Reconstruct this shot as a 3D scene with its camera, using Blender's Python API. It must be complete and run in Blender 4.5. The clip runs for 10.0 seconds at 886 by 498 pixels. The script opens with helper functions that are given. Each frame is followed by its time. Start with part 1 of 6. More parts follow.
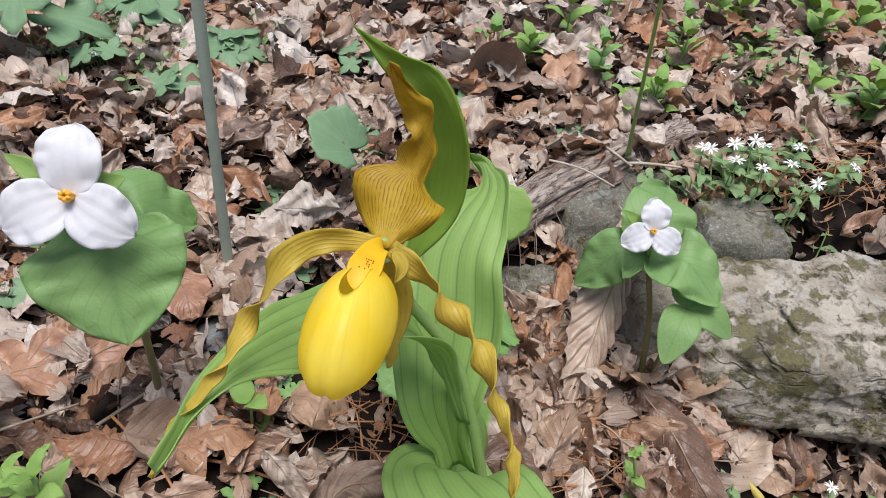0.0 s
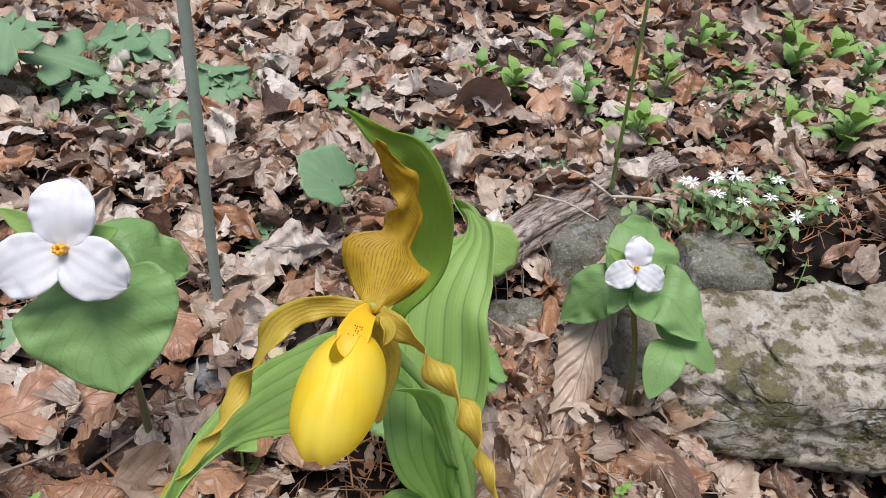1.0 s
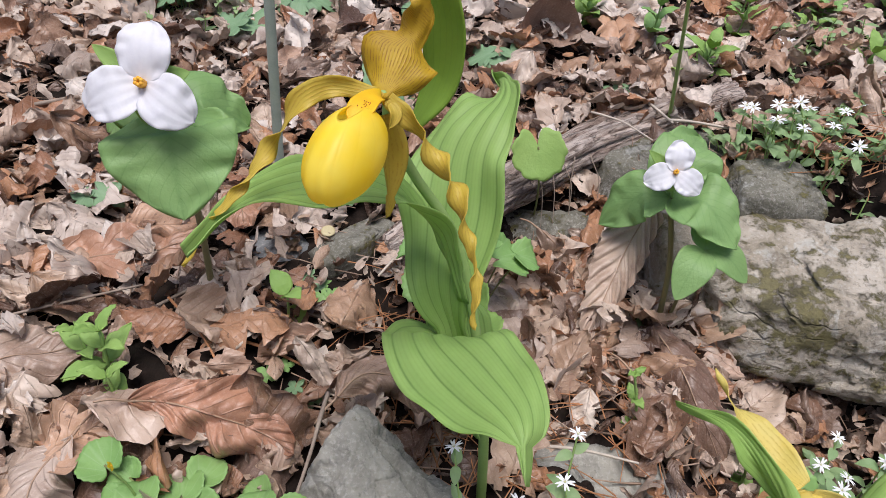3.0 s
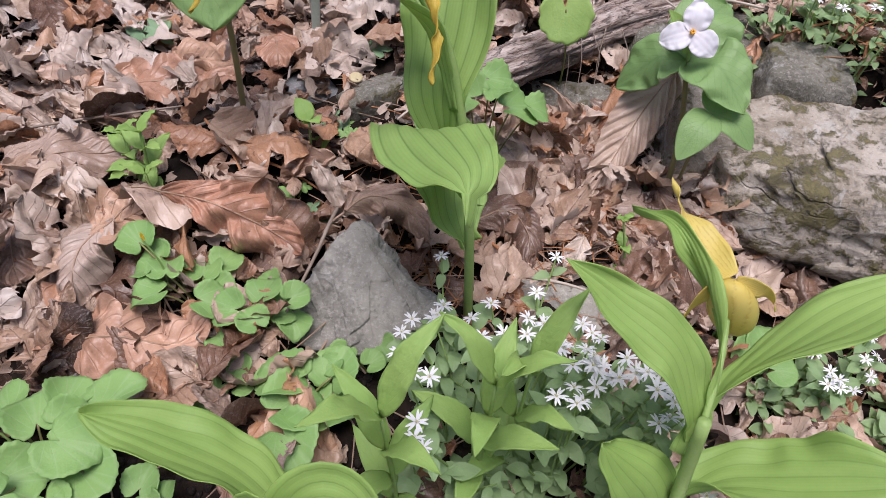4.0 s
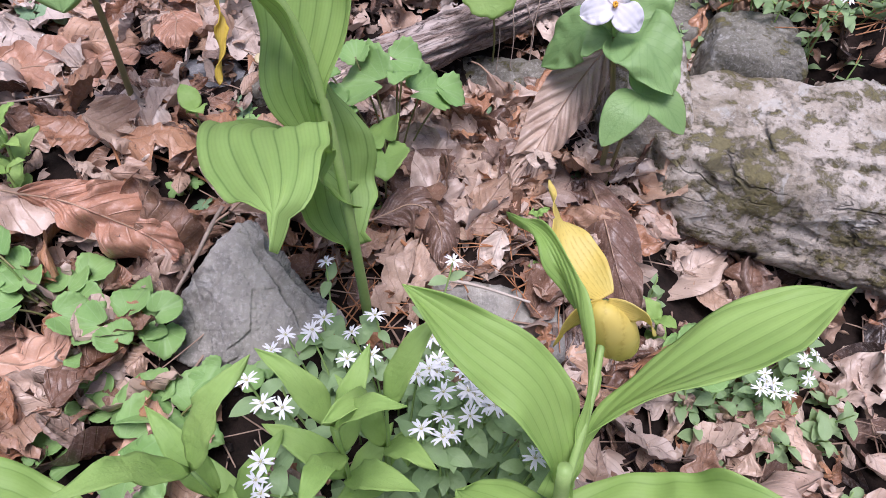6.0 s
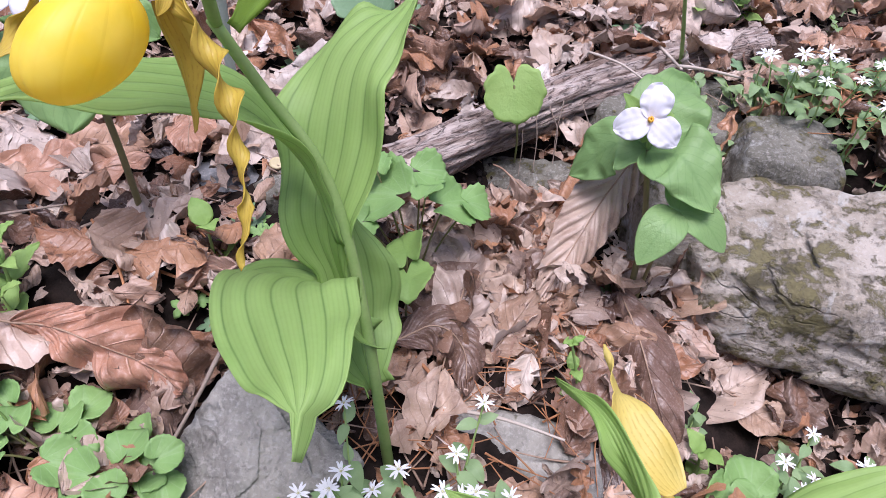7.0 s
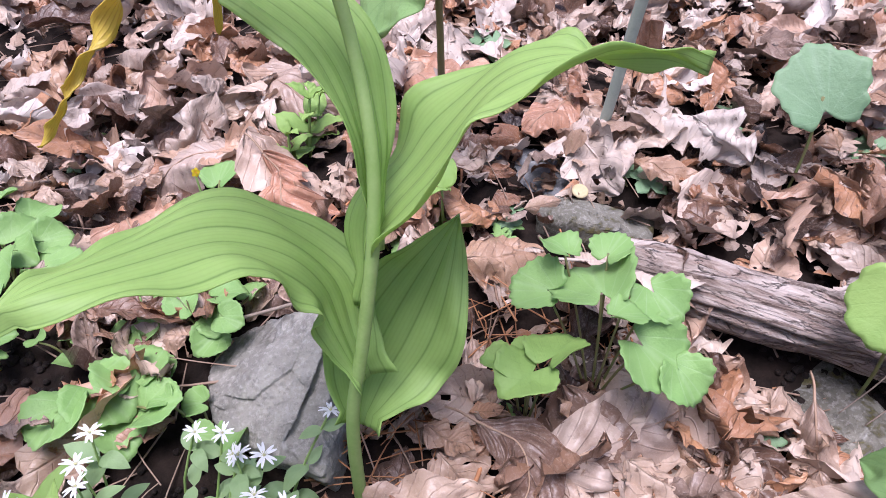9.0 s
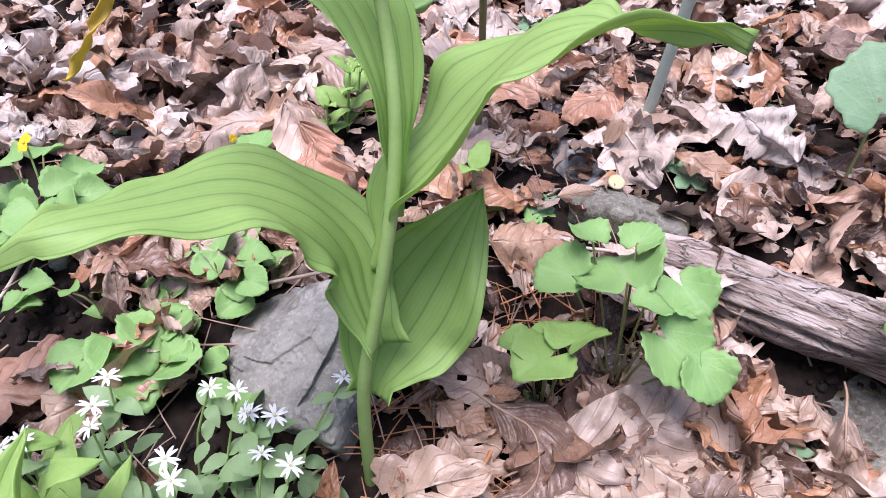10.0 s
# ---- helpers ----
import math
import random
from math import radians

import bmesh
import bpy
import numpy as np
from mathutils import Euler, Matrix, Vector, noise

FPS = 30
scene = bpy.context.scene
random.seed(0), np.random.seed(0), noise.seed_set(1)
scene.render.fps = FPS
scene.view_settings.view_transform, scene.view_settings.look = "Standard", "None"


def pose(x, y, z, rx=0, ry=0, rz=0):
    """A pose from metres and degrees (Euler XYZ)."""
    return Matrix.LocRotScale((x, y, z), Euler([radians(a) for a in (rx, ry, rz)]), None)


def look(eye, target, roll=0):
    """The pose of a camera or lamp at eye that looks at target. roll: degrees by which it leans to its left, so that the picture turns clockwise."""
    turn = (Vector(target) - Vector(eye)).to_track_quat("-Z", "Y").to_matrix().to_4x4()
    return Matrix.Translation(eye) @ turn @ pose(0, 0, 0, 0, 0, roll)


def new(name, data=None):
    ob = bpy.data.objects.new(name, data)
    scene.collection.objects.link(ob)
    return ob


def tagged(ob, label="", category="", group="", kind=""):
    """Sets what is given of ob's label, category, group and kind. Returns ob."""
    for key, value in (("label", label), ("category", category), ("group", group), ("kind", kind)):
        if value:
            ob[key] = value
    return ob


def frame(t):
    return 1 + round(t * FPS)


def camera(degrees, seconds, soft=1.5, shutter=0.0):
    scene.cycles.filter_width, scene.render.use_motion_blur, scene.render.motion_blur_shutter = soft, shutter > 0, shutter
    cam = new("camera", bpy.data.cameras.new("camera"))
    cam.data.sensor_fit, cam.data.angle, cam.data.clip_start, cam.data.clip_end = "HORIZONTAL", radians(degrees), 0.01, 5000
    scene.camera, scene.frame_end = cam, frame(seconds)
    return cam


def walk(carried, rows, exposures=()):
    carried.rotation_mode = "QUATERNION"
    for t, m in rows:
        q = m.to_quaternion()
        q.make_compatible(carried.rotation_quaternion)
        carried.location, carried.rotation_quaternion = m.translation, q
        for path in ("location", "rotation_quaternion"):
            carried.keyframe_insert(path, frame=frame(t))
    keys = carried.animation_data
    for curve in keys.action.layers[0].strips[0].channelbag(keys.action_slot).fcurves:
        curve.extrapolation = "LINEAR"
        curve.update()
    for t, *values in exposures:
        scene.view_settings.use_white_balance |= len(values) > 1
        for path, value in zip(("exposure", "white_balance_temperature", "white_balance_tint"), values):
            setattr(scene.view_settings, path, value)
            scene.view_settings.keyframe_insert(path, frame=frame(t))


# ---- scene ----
cam = camera(68.1, 10.0, 0.7)
PATH = [
    (0, (0.008, 0.104, 0.396), (0.128, 1.606, -0.92), 3.9),
    (0.5, (0.0044, 0.1051, 0.4005), (0.129, 1.592, -0.931), 4.0),
    (1, (0.0085, 0.1062, 0.4115), (0.160, 1.648, -0.854), 4.0),
    (1.5, (0.0063, 0.1018, 0.4091), (0.150, 1.654, -0.844), 4.1),
    (2, (0.0089, 0.0972, 0.3967), (0.032, 1.597, -0.927), 2.9),
    (2.2, (0.0050, 0.0965, 0.3950), (0.026, 1.585, -0.940), 2.6),
    (3.3, (0.066, 0.02, 0.386), (-0.082, 1.451, -1.003), 1.0),
    (3.5, (0.083, 0.005, 0.385), (-0.108, 1.364, -1.069), -1.3),
    (4, (0.085, -0.018, 0.37), (-0.127, 1.255, -1.157), 3.2),
    (4.5, (0.082, -0.039, 0.362), (-0.16, 1.148, -1.23), 2.3),
    (5, (0.085, -0.049, 0.357), (-0.188, 1.062, -1.283), 0.6),
    (5.5, (0.128, -0.001, 0.365), (-0.136, 1.141, -1.256), -0.4),
    (5.7, (0.144, 0.021, 0.36), (-0.041, 1.18, -1.259), 3.0),
    (6.8, (0.129, 0.066, 0.35), (-0.103, 1.406, -1.117), 1.7),
    (7, (0.118, 0.086, 0.356), (-0.11, 1.425, -1.113), 2.6),
    (7.2, (0.108, 0.097, 0.349), (-0.271, 1.469, -1.056), 3.8),
    (7.4, (0.131, 0.126, 0.351), (-0.5, 1.352, -1.098), 1.5),
    (7.5, (0.134, 0.133, 0.346), (-0.541, 1.326, -1.11), 1.3),
    (8, (0.178, 0.159, 0.34), (-0.845, 1.074, -1.115), 2.5),
    (8.5, (0.199, 0.208, 0.333), (-1.016, 0.86, -1.116), -0.3),
    (9, (0.208, 0.246, 0.321), (-1.077, 0.732, -1.132), 0.5),
    (9.5, (0.215, 0.254, 0.307), (-1.108, 0.589, -1.155), 0.9),
    (10, (0.216, 0.253, 0.312), (-1.1, 0.616, -1.15), 0.6),
]
walk(cam, [(t, look(eye, target, roll)) for t, eye, target, roll in PATH],
     [(0, 0.60, 6250, 10), (2.2, 0.62, 6250, 10), (3.5, 0.60, 6250, 18), (5, 0.78, 6050, 25), (7, 0.89, 5800, 26), (7.5, 0.94, 5800, 26), (9, 1.20, 5800, 27), (10, 1.28, 5800, 26)])

# ---- light: soft overcast woodland light ----
world = bpy.data.worlds.new("world")
scene.world = world
world.use_nodes = True
wn = world.node_tree
wn.nodes.clear()
w_out = wn.nodes.new("ShaderNodeOutputWorld")
w_bg = wn.nodes.new("ShaderNodeBackground")
w_sky = wn.nodes.new("ShaderNodeTexSky")
w_sky.sky_type = "NISHITA"
w_sky.sun_disc = False
w_sky.sun_elevation = radians(80)
w_sky.sun_rotation = radians(200)
w_sky.air_density = 1.0
w_sky.dust_density = 4.0
w_bg.inputs["Strength"].default_value = 0.075
wn.links.new(w_sky.outputs[0], w_bg.inputs[0])
wn.links.new(w_bg.outputs[0], w_out.inputs[0])
sun = new("sun", bpy.data.lights.new("sun", "SUN"))
sun.data.energy = 2.1
sun.data.angle = radians(32)
sun.data.color = (1.0, 0.98, 0.955)
sun.matrix_world = look((0.13, 0.06, 2.2), (0, 0.3, 0))


# ---- materials ----
def material(name):
    m = bpy.data.materials.new(name)
    m.use_nodes = True
    t = m.node_tree
    t.nodes.clear()
    return m, t


def node(t, kind, **values):
    n = t.nodes.new(kind)
    for key, value in values.items():
        n.inputs[key.replace("_", " ")].default_value = value
    return n


def math_node(t, op, a, b=None):
    n = t.nodes.new("ShaderNodeMath")
    n.operation = op
    for i, v in enumerate((a, b)):
        if v is None:
            continue
        if isinstance(v, (int, float)):
            n.inputs[i].default_value = v
        else:
            t.links.new(v, n.inputs[i])
    return n.outputs[0]


def mix_colour(t, fac, a, b, blend="MIX"):
    n = t.nodes.new("ShaderNodeMix")
    n.data_type, n.blend_type = "RGBA", blend
    for i, v in ((0, fac), (6, a), (7, b)):
        if isinstance(v, (int, float)):
            n.inputs[i].default_value = v
        elif isinstance(v, tuple):
            n.inputs[i].default_value = (*v, 1) if len(v) == 3 else v
        else:
            t.links.new(v, n.inputs[i])
    return n.outputs[2]


def ramp(t, fac, stops):
    n = t.nodes.new("ShaderNodeValToRGB")
    e = n.color_ramp.elements
    while len(e) < len(stops):
        e.new(0.5)
    for el, (pos, col) in zip(e, stops):
        el.position = pos
        el.color = (*col, 1) if isinstance(col, tuple) else (col, col, col, 1)
    t.links.new(fac, n.inputs[0])
    return n.outputs[0]


def noise_tex(t, scale, detail=4.0, rough=0.55, coords=None, distortion=0.0):
    n = node(t, "ShaderNodeTexNoise", Scale=scale, Detail=detail, Roughness=rough, Distortion=distortion)
    if coords is not None:
        t.links.new(coords, n.inputs["Vector"])
    return n.outputs["Fac"]


def bump(t, height, strength, distance):
    n = node(t, "ShaderNodeBump", Strength=strength, Distance=distance)
    t.links.new(height, n.inputs["Height"])
    return n.outputs[0]


def finish(t, colour, rough=0.5, normal=None, translucent=0.0, through_colour=None, specular=0.4, sheen=0.0, coat=0.0):
    """Principled surface, with an optional translucent share for thin tissue."""
    p = node(t, "ShaderNodeBsdfPrincipled")
    p.inputs["Specular IOR Level"].default_value = specular
    p.inputs["Coat Weight"].default_value = coat
    for v, key in ((colour, "Base Color"), (rough, "Roughness")):
        if isinstance(v, (int, float)):
            p.inputs[key].default_value = v
        elif isinstance(v, tuple):
            p.inputs[key].default_value = (*v, 1)
        else:
            t.links.new(v, p.inputs[key])
    if normal is not None:
        t.links.new(normal, p.inputs["Normal"])
    out = node(t, "ShaderNodeOutputMaterial")
    if translucent > 0:
        tr = node(t, "ShaderNodeBsdfTranslucent")
        src = through_colour if through_colour is not None else colour
        if isinstance(src, tuple):
            tr.inputs["Color"].default_value = (*src, 1)
        else:
            t.links.new(src, tr.inputs["Color"])
        mx = node(t, "ShaderNodeMixShader")
        mx.inputs[0].default_value = translucent
        t.links.new(p.outputs[0], mx.inputs[1])
        t.links.new(tr.outputs[0], mx.inputs[2])
        t.links.new(mx.outputs[0], out.inputs[0])
    else:
        t.links.new(p.outputs[0], out.inputs[0])


def uv_split(t):
    c = t.nodes.new("ShaderNodeTexCoord")
    s = t.nodes.new("ShaderNodeSeparateXYZ")
    t.links.new(c.outputs["UV"], s.inputs[0])
    return s.outputs[0], s.outputs[1], c


def green_leaf(name, light, dark, vein, veins=7, style="parallel", gloss=0.45, amount=0.6, through_c=None, share=0.3, fine=True):
    """Living leaf: parallel ribs, pinnate or radial veins drawn on the leaf's own coordinates."""
    m, t = material(name)
    u, v, c = uv_split(t)
    if style == "parallel":
        x = math_node(t, "MULTIPLY", u, float(veins))
    elif style == "pinnate":
        side = math_node(t, "ABSOLUTE", math_node(t, "SUBTRACT", u, 0.5))
        x = math_node(t, "SUBTRACT", math_node(t, "MULTIPLY", v, float(veins)), math_node(t, "MULTIPLY", side, float(veins) * 0.9))
    else:
        ang = math_node(t, "ARCTAN2", math_node(t, "SUBTRACT", u, 0.5), math_node(t, "SUBTRACT", v, 0.2))
        x = math_node(t, "MULTIPLY", ang, float(veins) / 3.14159)
    fr = math_node(t, "ABSOLUTE", math_node(t, "SUBTRACT", math_node(t, "FRACT", x), 0.5))
    rib = ramp(t, fr, [(0.0, 1.0), (0.025, 0.8), (0.07, 0.15), (0.16, 0.0)])
    mid = ramp(t, math_node(t, "ABSOLUTE", math_node(t, "SUBTRACT", u, 0.5)), [(0.0, 1.0), (0.02, 0.7), (0.045, 0.0)])
    if style == "parallel":
        thin = math_node(t, "ABSOLUTE", math_node(t, "SUBTRACT", math_node(t, "FRACT", math_node(t, "MULTIPLY", x, 5.0)), 0.5))
        rib = math_node(t, "MAXIMUM", rib, math_node(t, "MULTIPLY", ramp(t, thin, [(0.0, 1.0), (0.3, 0.0)]), 0.20))
    big = noise_tex(t, 22.0, 3.0, 0.5, c.outputs["Object"])
    small = noise_tex(t, 420.0, 3.0, 0.6, c.outputs["Object"])
    col = mix_colour(t, ramp(t, big, [(0.3, 0.0), (0.72, 1.0)]), dark, light)
    col = mix_colour(t, math_node(t, "MULTIPLY", rib, amount), col, vein)
    if style != "parallel":
        col = mix_colour(t, math_node(t, "MULTIPLY", mid, amount), col, vein)
    col = mix_colour(t, math_node(t, "MULTIPLY", small, 0.22), col, (light[0] * 1.5, light[1] * 1.4, light[2] * 1.6))
    h = math_node(t, "ADD", math_node(t, "MULTIPLY", rib, -0.5 if style == "parallel" else -0.10), math_node(t, "MULTIPLY", small, 0.5))
    th = mix_colour(t, 0.55, col, through_c or (light[0] * 1.6, light[1] * 1.35, light[2] * 0.6))
    if style != "parallel":
        h = math_node(t, "ADD", h, math_node(t, "MULTIPLY", noise_tex(t, 130.0, 3.0, 0.6, c.outputs["Object"]), 1.2))
    finish(t, col, gloss, bump(t, h, 0.35 if style == "parallel" else 0.6, 0.0006 if style == "parallel" else 0.0012), share, th, 0.35)
    return m


M_ORCHID = green_leaf("orchid_leaf", (0.37, 0.54, 0.165), (0.295, 0.47, 0.13), (0.085, 0.19, 0.045), 6, amount=0.72, gloss=0.5, share=0.42, through_c=(0.56, 0.74, 0.14))
M_ORCHID_PLAIN = green_leaf("smooth_orchid_leaf", (0.36, 0.53, 0.15), (0.29, 0.46, 0.115), (0.14, 0.28, 0.06), 6, amount=0.55, gloss=0.5, share=0.42, through_c=(0.56, 0.74, 0.14))
M_TRILL = green_leaf("trillium_leaf", (0.30, 0.47, 0.175), (0.23, 0.40, 0.14), (0.13, 0.28, 0.09), 8, "pinnate", amount=0.38, gloss=0.42, share=0.38)
M_VIOLET = green_leaf("violet_leaf", (0.29, 0.475, 0.155), (0.21, 0.39, 0.115), (0.38, 0.53, 0.27), 7, "radial", amount=0.35, gloss=0.5)
M_HERB = green_leaf("herb_leaf", (0.34, 0.50, 0.14), (0.24, 0.41, 0.10), (0.17, 0.33, 0.09), 6, "pinnate", amount=0.15, gloss=0.55)
M_CHICK = green_leaf("chickweed_leaf", (0.30, 0.43, 0.20), (0.20, 0.33, 0.14), (0.28, 0.41, 0.22), 5, "pinnate", amount=0.35, gloss=0.5)
M_BLUE = green_leaf("bluish_leaf", (0.26, 0.41, 0.22), (0.18, 0.31, 0.16), (0.32, 0.46, 0.28), 7, "radial", amount=0.4, gloss=0.5)


def simple(name, a, b, scale, rough=0.5, share=0.0, bumpy=0.2, dist=0.0008, specular=0.4):
    m, t = material(name)
    c = t.nodes.new("ShaderNodeTexCoord").outputs["Object"]
    n1 = noise_tex(t, scale, 5.0, 0.6, c)
    n2 = noise_tex(t, scale * 9, 3.0, 0.6, c)
    f = math_node(t, "ADD", math_node(t, "MULTIPLY", n1, 0.7), math_node(t, "MULTIPLY", n2, 0.3))
    col = mix_colour(t, ramp(t, f, [(0.34, 0.0), (0.66, 1.0)]), a, b)
    finish(t, col, rough, bump(t, f, bumpy, dist), share, None, specular)
    return m


M_STEM = simple("green_stem", (0.26, 0.41, 0.11), (0.34, 0.48, 0.16), 60, 0.5, 0.15)
M_PETIOLE = simple("petiole", (0.17, 0.24, 0.07), (0.26, 0.20, 0.09), 60, 0.5, 0.1)
M_STEM_BROWN = simple("brown_green_stem", (0.20, 0.17, 0.08), (0.25, 0.22, 0.09), 80, 0.5, 0.05)
M_GREY_STEM = simple("grey_green_stem", (0.30, 0.36, 0.29), (0.40, 0.45, 0.38), 90, 0.55)
M_TWIG = simple("twig", (0.20, 0.15, 0.115), (0.36, 0.29, 0.23), 70, 0.85, 0, 0.5)
M_TWIG_PALE = simple("pale_twig", (0.42, 0.35, 0.28), (0.56, 0.49, 0.41), 70, 0.8, 0, 0.5)
M_NEEDLE = simple("rust_needle", (0.33, 0.14, 0.06), (0.45, 0.22, 0.10), 60, 0.7, 0, 0.3)
M_STAMEN = simple("stamen", (0.80, 0.36, 0.03), (0.85, 0.48, 0.05), 300, 0.6)
M_WHITE = simple("white_petal", (0.82, 0.81, 0.83), (0.74, 0.73, 0.77), 60, 0.5, 0.25, 0.3, 0.0008, 0.3)
M_CHICKPETAL = simple("chickweed_petal", (0.88, 0.88, 0.88), (0.82, 0.82, 0.82), 200, 0.5, 0.2)
M_VIOLETPETAL = simple("violet_petal", (0.80, 0.62, 0.02), (0.75, 0.55, 0.02), 120, 0.5, 0.2)
M_BUD = simple("pale_chip", (0.46, 0.38, 0.20), (0.55, 0.47, 0.28), 60, 0.6)


def pouch_material():
    m, t = material("slipper_pouch")
    u, v, c = uv_split(t)
    n = noise_tex(t, 70.0, 4.0, 0.5, c.outputs["Object"])
    furrow = ramp(t, math_node(t, "ABSOLUTE", math_node(t, "SUBTRACT", math_node(t, "FRACT", math_node(t, "MULTIPLY", u, 14.0)), 0.5)), [(0.0, 1.0), (0.12, 0.0)])
    col = mix_colour(t, ramp(t, n, [(0.35, 0.0), (0.7, 1.0)]), (0.98, 0.74, 0.030), (0.99, 0.84, 0.12))
    col = mix_colour(t, math_node(t, "MULTIPLY", furrow, 0.07), col, (0.85, 0.48, 0.01))
    h = math_node(t, "ADD", math_node(t, "MULTIPLY", furrow, -0.6), n)
    finish(t, col, 0.45, bump(t, h, 0.12, 0.0008), 0.45, (0.99, 0.82, 0.07), 0.5)
    return m


def tepal_material(name, base, base2, line, lines, amount):
    """Thin tissue with red-brown lengthwise veins and freckles."""
    m, t = material(name)
    u, v, c = uv_split(t)
    wob = noise_tex(t, 160.0, 3.0, 0.6, c.outputs["Object"])
    x = math_node(t, "ADD", math_node(t, "MULTIPLY", u, float(lines)), math_node(t, "MULTIPLY", wob, 0.7))
    fr = math_node(t, "ABSOLUTE", math_node(t, "SUBTRACT", math_node(t, "FRACT", x), 0.5))
    stripe = ramp(t, fr, [(0.0, 1.0), (0.14, 0.35), (0.30, 0.0)])
    broken = ramp(t, noise_tex(t, 420.0, 2.0, 0.6, c.outputs["Object"]), [(0.42, 0.0), (0.58, 1.0)])
    col = mix_colour(t, noise_tex(t, 60.0, 3.0, 0.5, c.outputs["Object"]), base, base2)
    col = mix_colour(t, math_node(t, "MULTIPLY", math_node(t, "MULTIPLY", stripe, broken), amount), col, line)
    finish(t, col, 0.45, bump(t, stripe, 0.3, 0.0004), 0.35, col, 0.4)
    return m


M_POUCH = pouch_material()
M_SEPAL = tepal_material("dorsal_sepal", (0.64, 0.44, 0.02), (0.46, 0.27, 0.015), (0.19, 0.045, 0.01), 24, 0.65)
M_TEPAL = tepal_material("side_petal", (0.70, 0.53, 0.085), (0.58, 0.44, 0.055), (0.36, 0.14, 0.02), 6, 0.38)
M_BRACT = green_leaf("bract", (0.28, 0.44, 0.06), (0.21, 0.37, 0.05), (0.14, 0.27, 0.04), 7, amount=0.4)
M_YELLOWING = tepal_material("yellow_tepal", (0.80, 0.60, 0.11), (0.70, 0.64, 0.22), (0.50, 0.36, 0.06), 9, 0.5)


def dead_leaf_material(name, random_from, tones, spots=0.7, ribs=0.09):
    m, t = material(name)
    u, v, c = uv_split(t)
    if random_from == "object":
        r = t.nodes.new("ShaderNodeObjectInfo").outputs["Random"]
    else:
        r = t.nodes.new("ShaderNodeNewGeometry").outputs["Random Per Island"]
    base = ramp(t, r, tones)
    off = node(t, "ShaderNodeVectorMath")
    off.operation = "MULTIPLY_ADD"
    t.links.new(c.outputs["Object"], off.inputs[0])
    off.inputs[1].default_value = (1, 1, 1)
    cmb = node(t, "ShaderNodeCombineXYZ")
    for i in range(3):
        t.links.new(math_node(t, "MULTIPLY", r, 7.0 + i), cmb.inputs[i])
    t.links.new(cmb.outputs[0], off.inputs[2])
    wide = noise_tex(t, 16.0, 3.0, 0.5, off.outputs[0])
    blot = noise_tex(t, 42.0, 5.0, 0.6, off.outputs[0], 0.3)
    fine = noise_tex(t, 520.0, 4.0, 0.7, off.outputs[0])
    col = mix_colour(t, ramp(t, wide, [(0.38, 0.0), (0.66, 0.55)]), base, mix_colour(t, 1.0, base, (0.50, 0.40, 0.34), "MULTIPLY"))
    col = mix_colour(t, ramp(t, blot, [(0.54, 0.0), (0.72, 0.55)]), col, (0.17, 0.088, 0.055))
    col = mix_colour(t, ramp(t, fine, [(0.50, 0.0), (0.70, 0.22)]), col, (0.72, 0.60, 0.52))
    col = mix_colour(t, ramp(t, noise_tex(t, 150.0, 3.0, 0.6, off.outputs[0]), [(0.30, spots), (0.37, 0.0)]), col, (0.09, 0.05, 0.035))
    side = math_node(t, "ABSOLUTE", math_node(t, "SUBTRACT", u, 0.5))
    x = math_node(t, "SUBTRACT", math_node(t, "MULTIPLY", v, 9.0), math_node(t, "MULTIPLY", side, 5.0))
    fold = math_node(t, "ABSOLUTE", math_node(t, "SUBTRACT", math_node(t, "FRACT", x), 0.5))
    rib = ramp(t, fold, [(0.0, 1.0), (0.07, 0.0)])
    mid = ramp(t, side, [(0.0, 1.0), (0.022, 0.0)])
    veins = math_node(t, "MAXIMUM", math_node(t, "MULTIPLY", rib, 0.6), mid)
    col = mix_colour(t, math_node(t, "MULTIPLY", veins, ribs), col, (0.20, 0.105, 0.065))
    net = math_node(t, "ABSOLUTE", math_node(t, "SUBTRACT", noise_tex(t, 70.0, 2.0, 0.5, off.outputs[0], 0.3), 0.5))
    h = math_node(t, "ADD", math_node(t, "ADD", math_node(t, "MULTIPLY", veins, 0.5), math_node(t, "MULTIPLY", net, 0.9)), math_node(t, "ADD", math_node(t, "MULTIPLY", fold, 0.4), math_node(t, "MULTIPLY", fine, 0.18)))
    finish(t, col, 0.38, bump(t, h, 0.9, 0.0014), 0.08, None, 0.5)
    return m


FRESH = [(0.0, (0.09, 0.047, 0.030)), (0.10, (0.24, 0.133, 0.082)), (0.20, (0.44, 0.277, 0.175)), (0.32, (0.62, 0.500, 0.405)), (0.42, (0.34, 0.165, 0.088)),
         (0.54, (0.51, 0.265, 0.135)), (0.66, (0.70, 0.605, 0.515)), (0.78, (0.46, 0.310, 0.208)), (0.90, (0.61, 0.495, 0.400)), (1.0, (0.14, 0.074, 0.046))]
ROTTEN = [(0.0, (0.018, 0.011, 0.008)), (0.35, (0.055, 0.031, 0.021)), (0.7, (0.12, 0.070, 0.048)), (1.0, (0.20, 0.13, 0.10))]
M_DEAD = dead_leaf_material("dead_leaf", "island", FRESH)
M_BLEACHED = dead_leaf_material("bleached_leaf", "island", [(0.0, (0.46, 0.37, 0.30)), (0.3, (0.62, 0.54, 0.47)), (0.6, (0.55, 0.44, 0.36)), (0.8, (0.74, 0.67, 0.60)), (1.0, (0.66, 0.58, 0.51))])
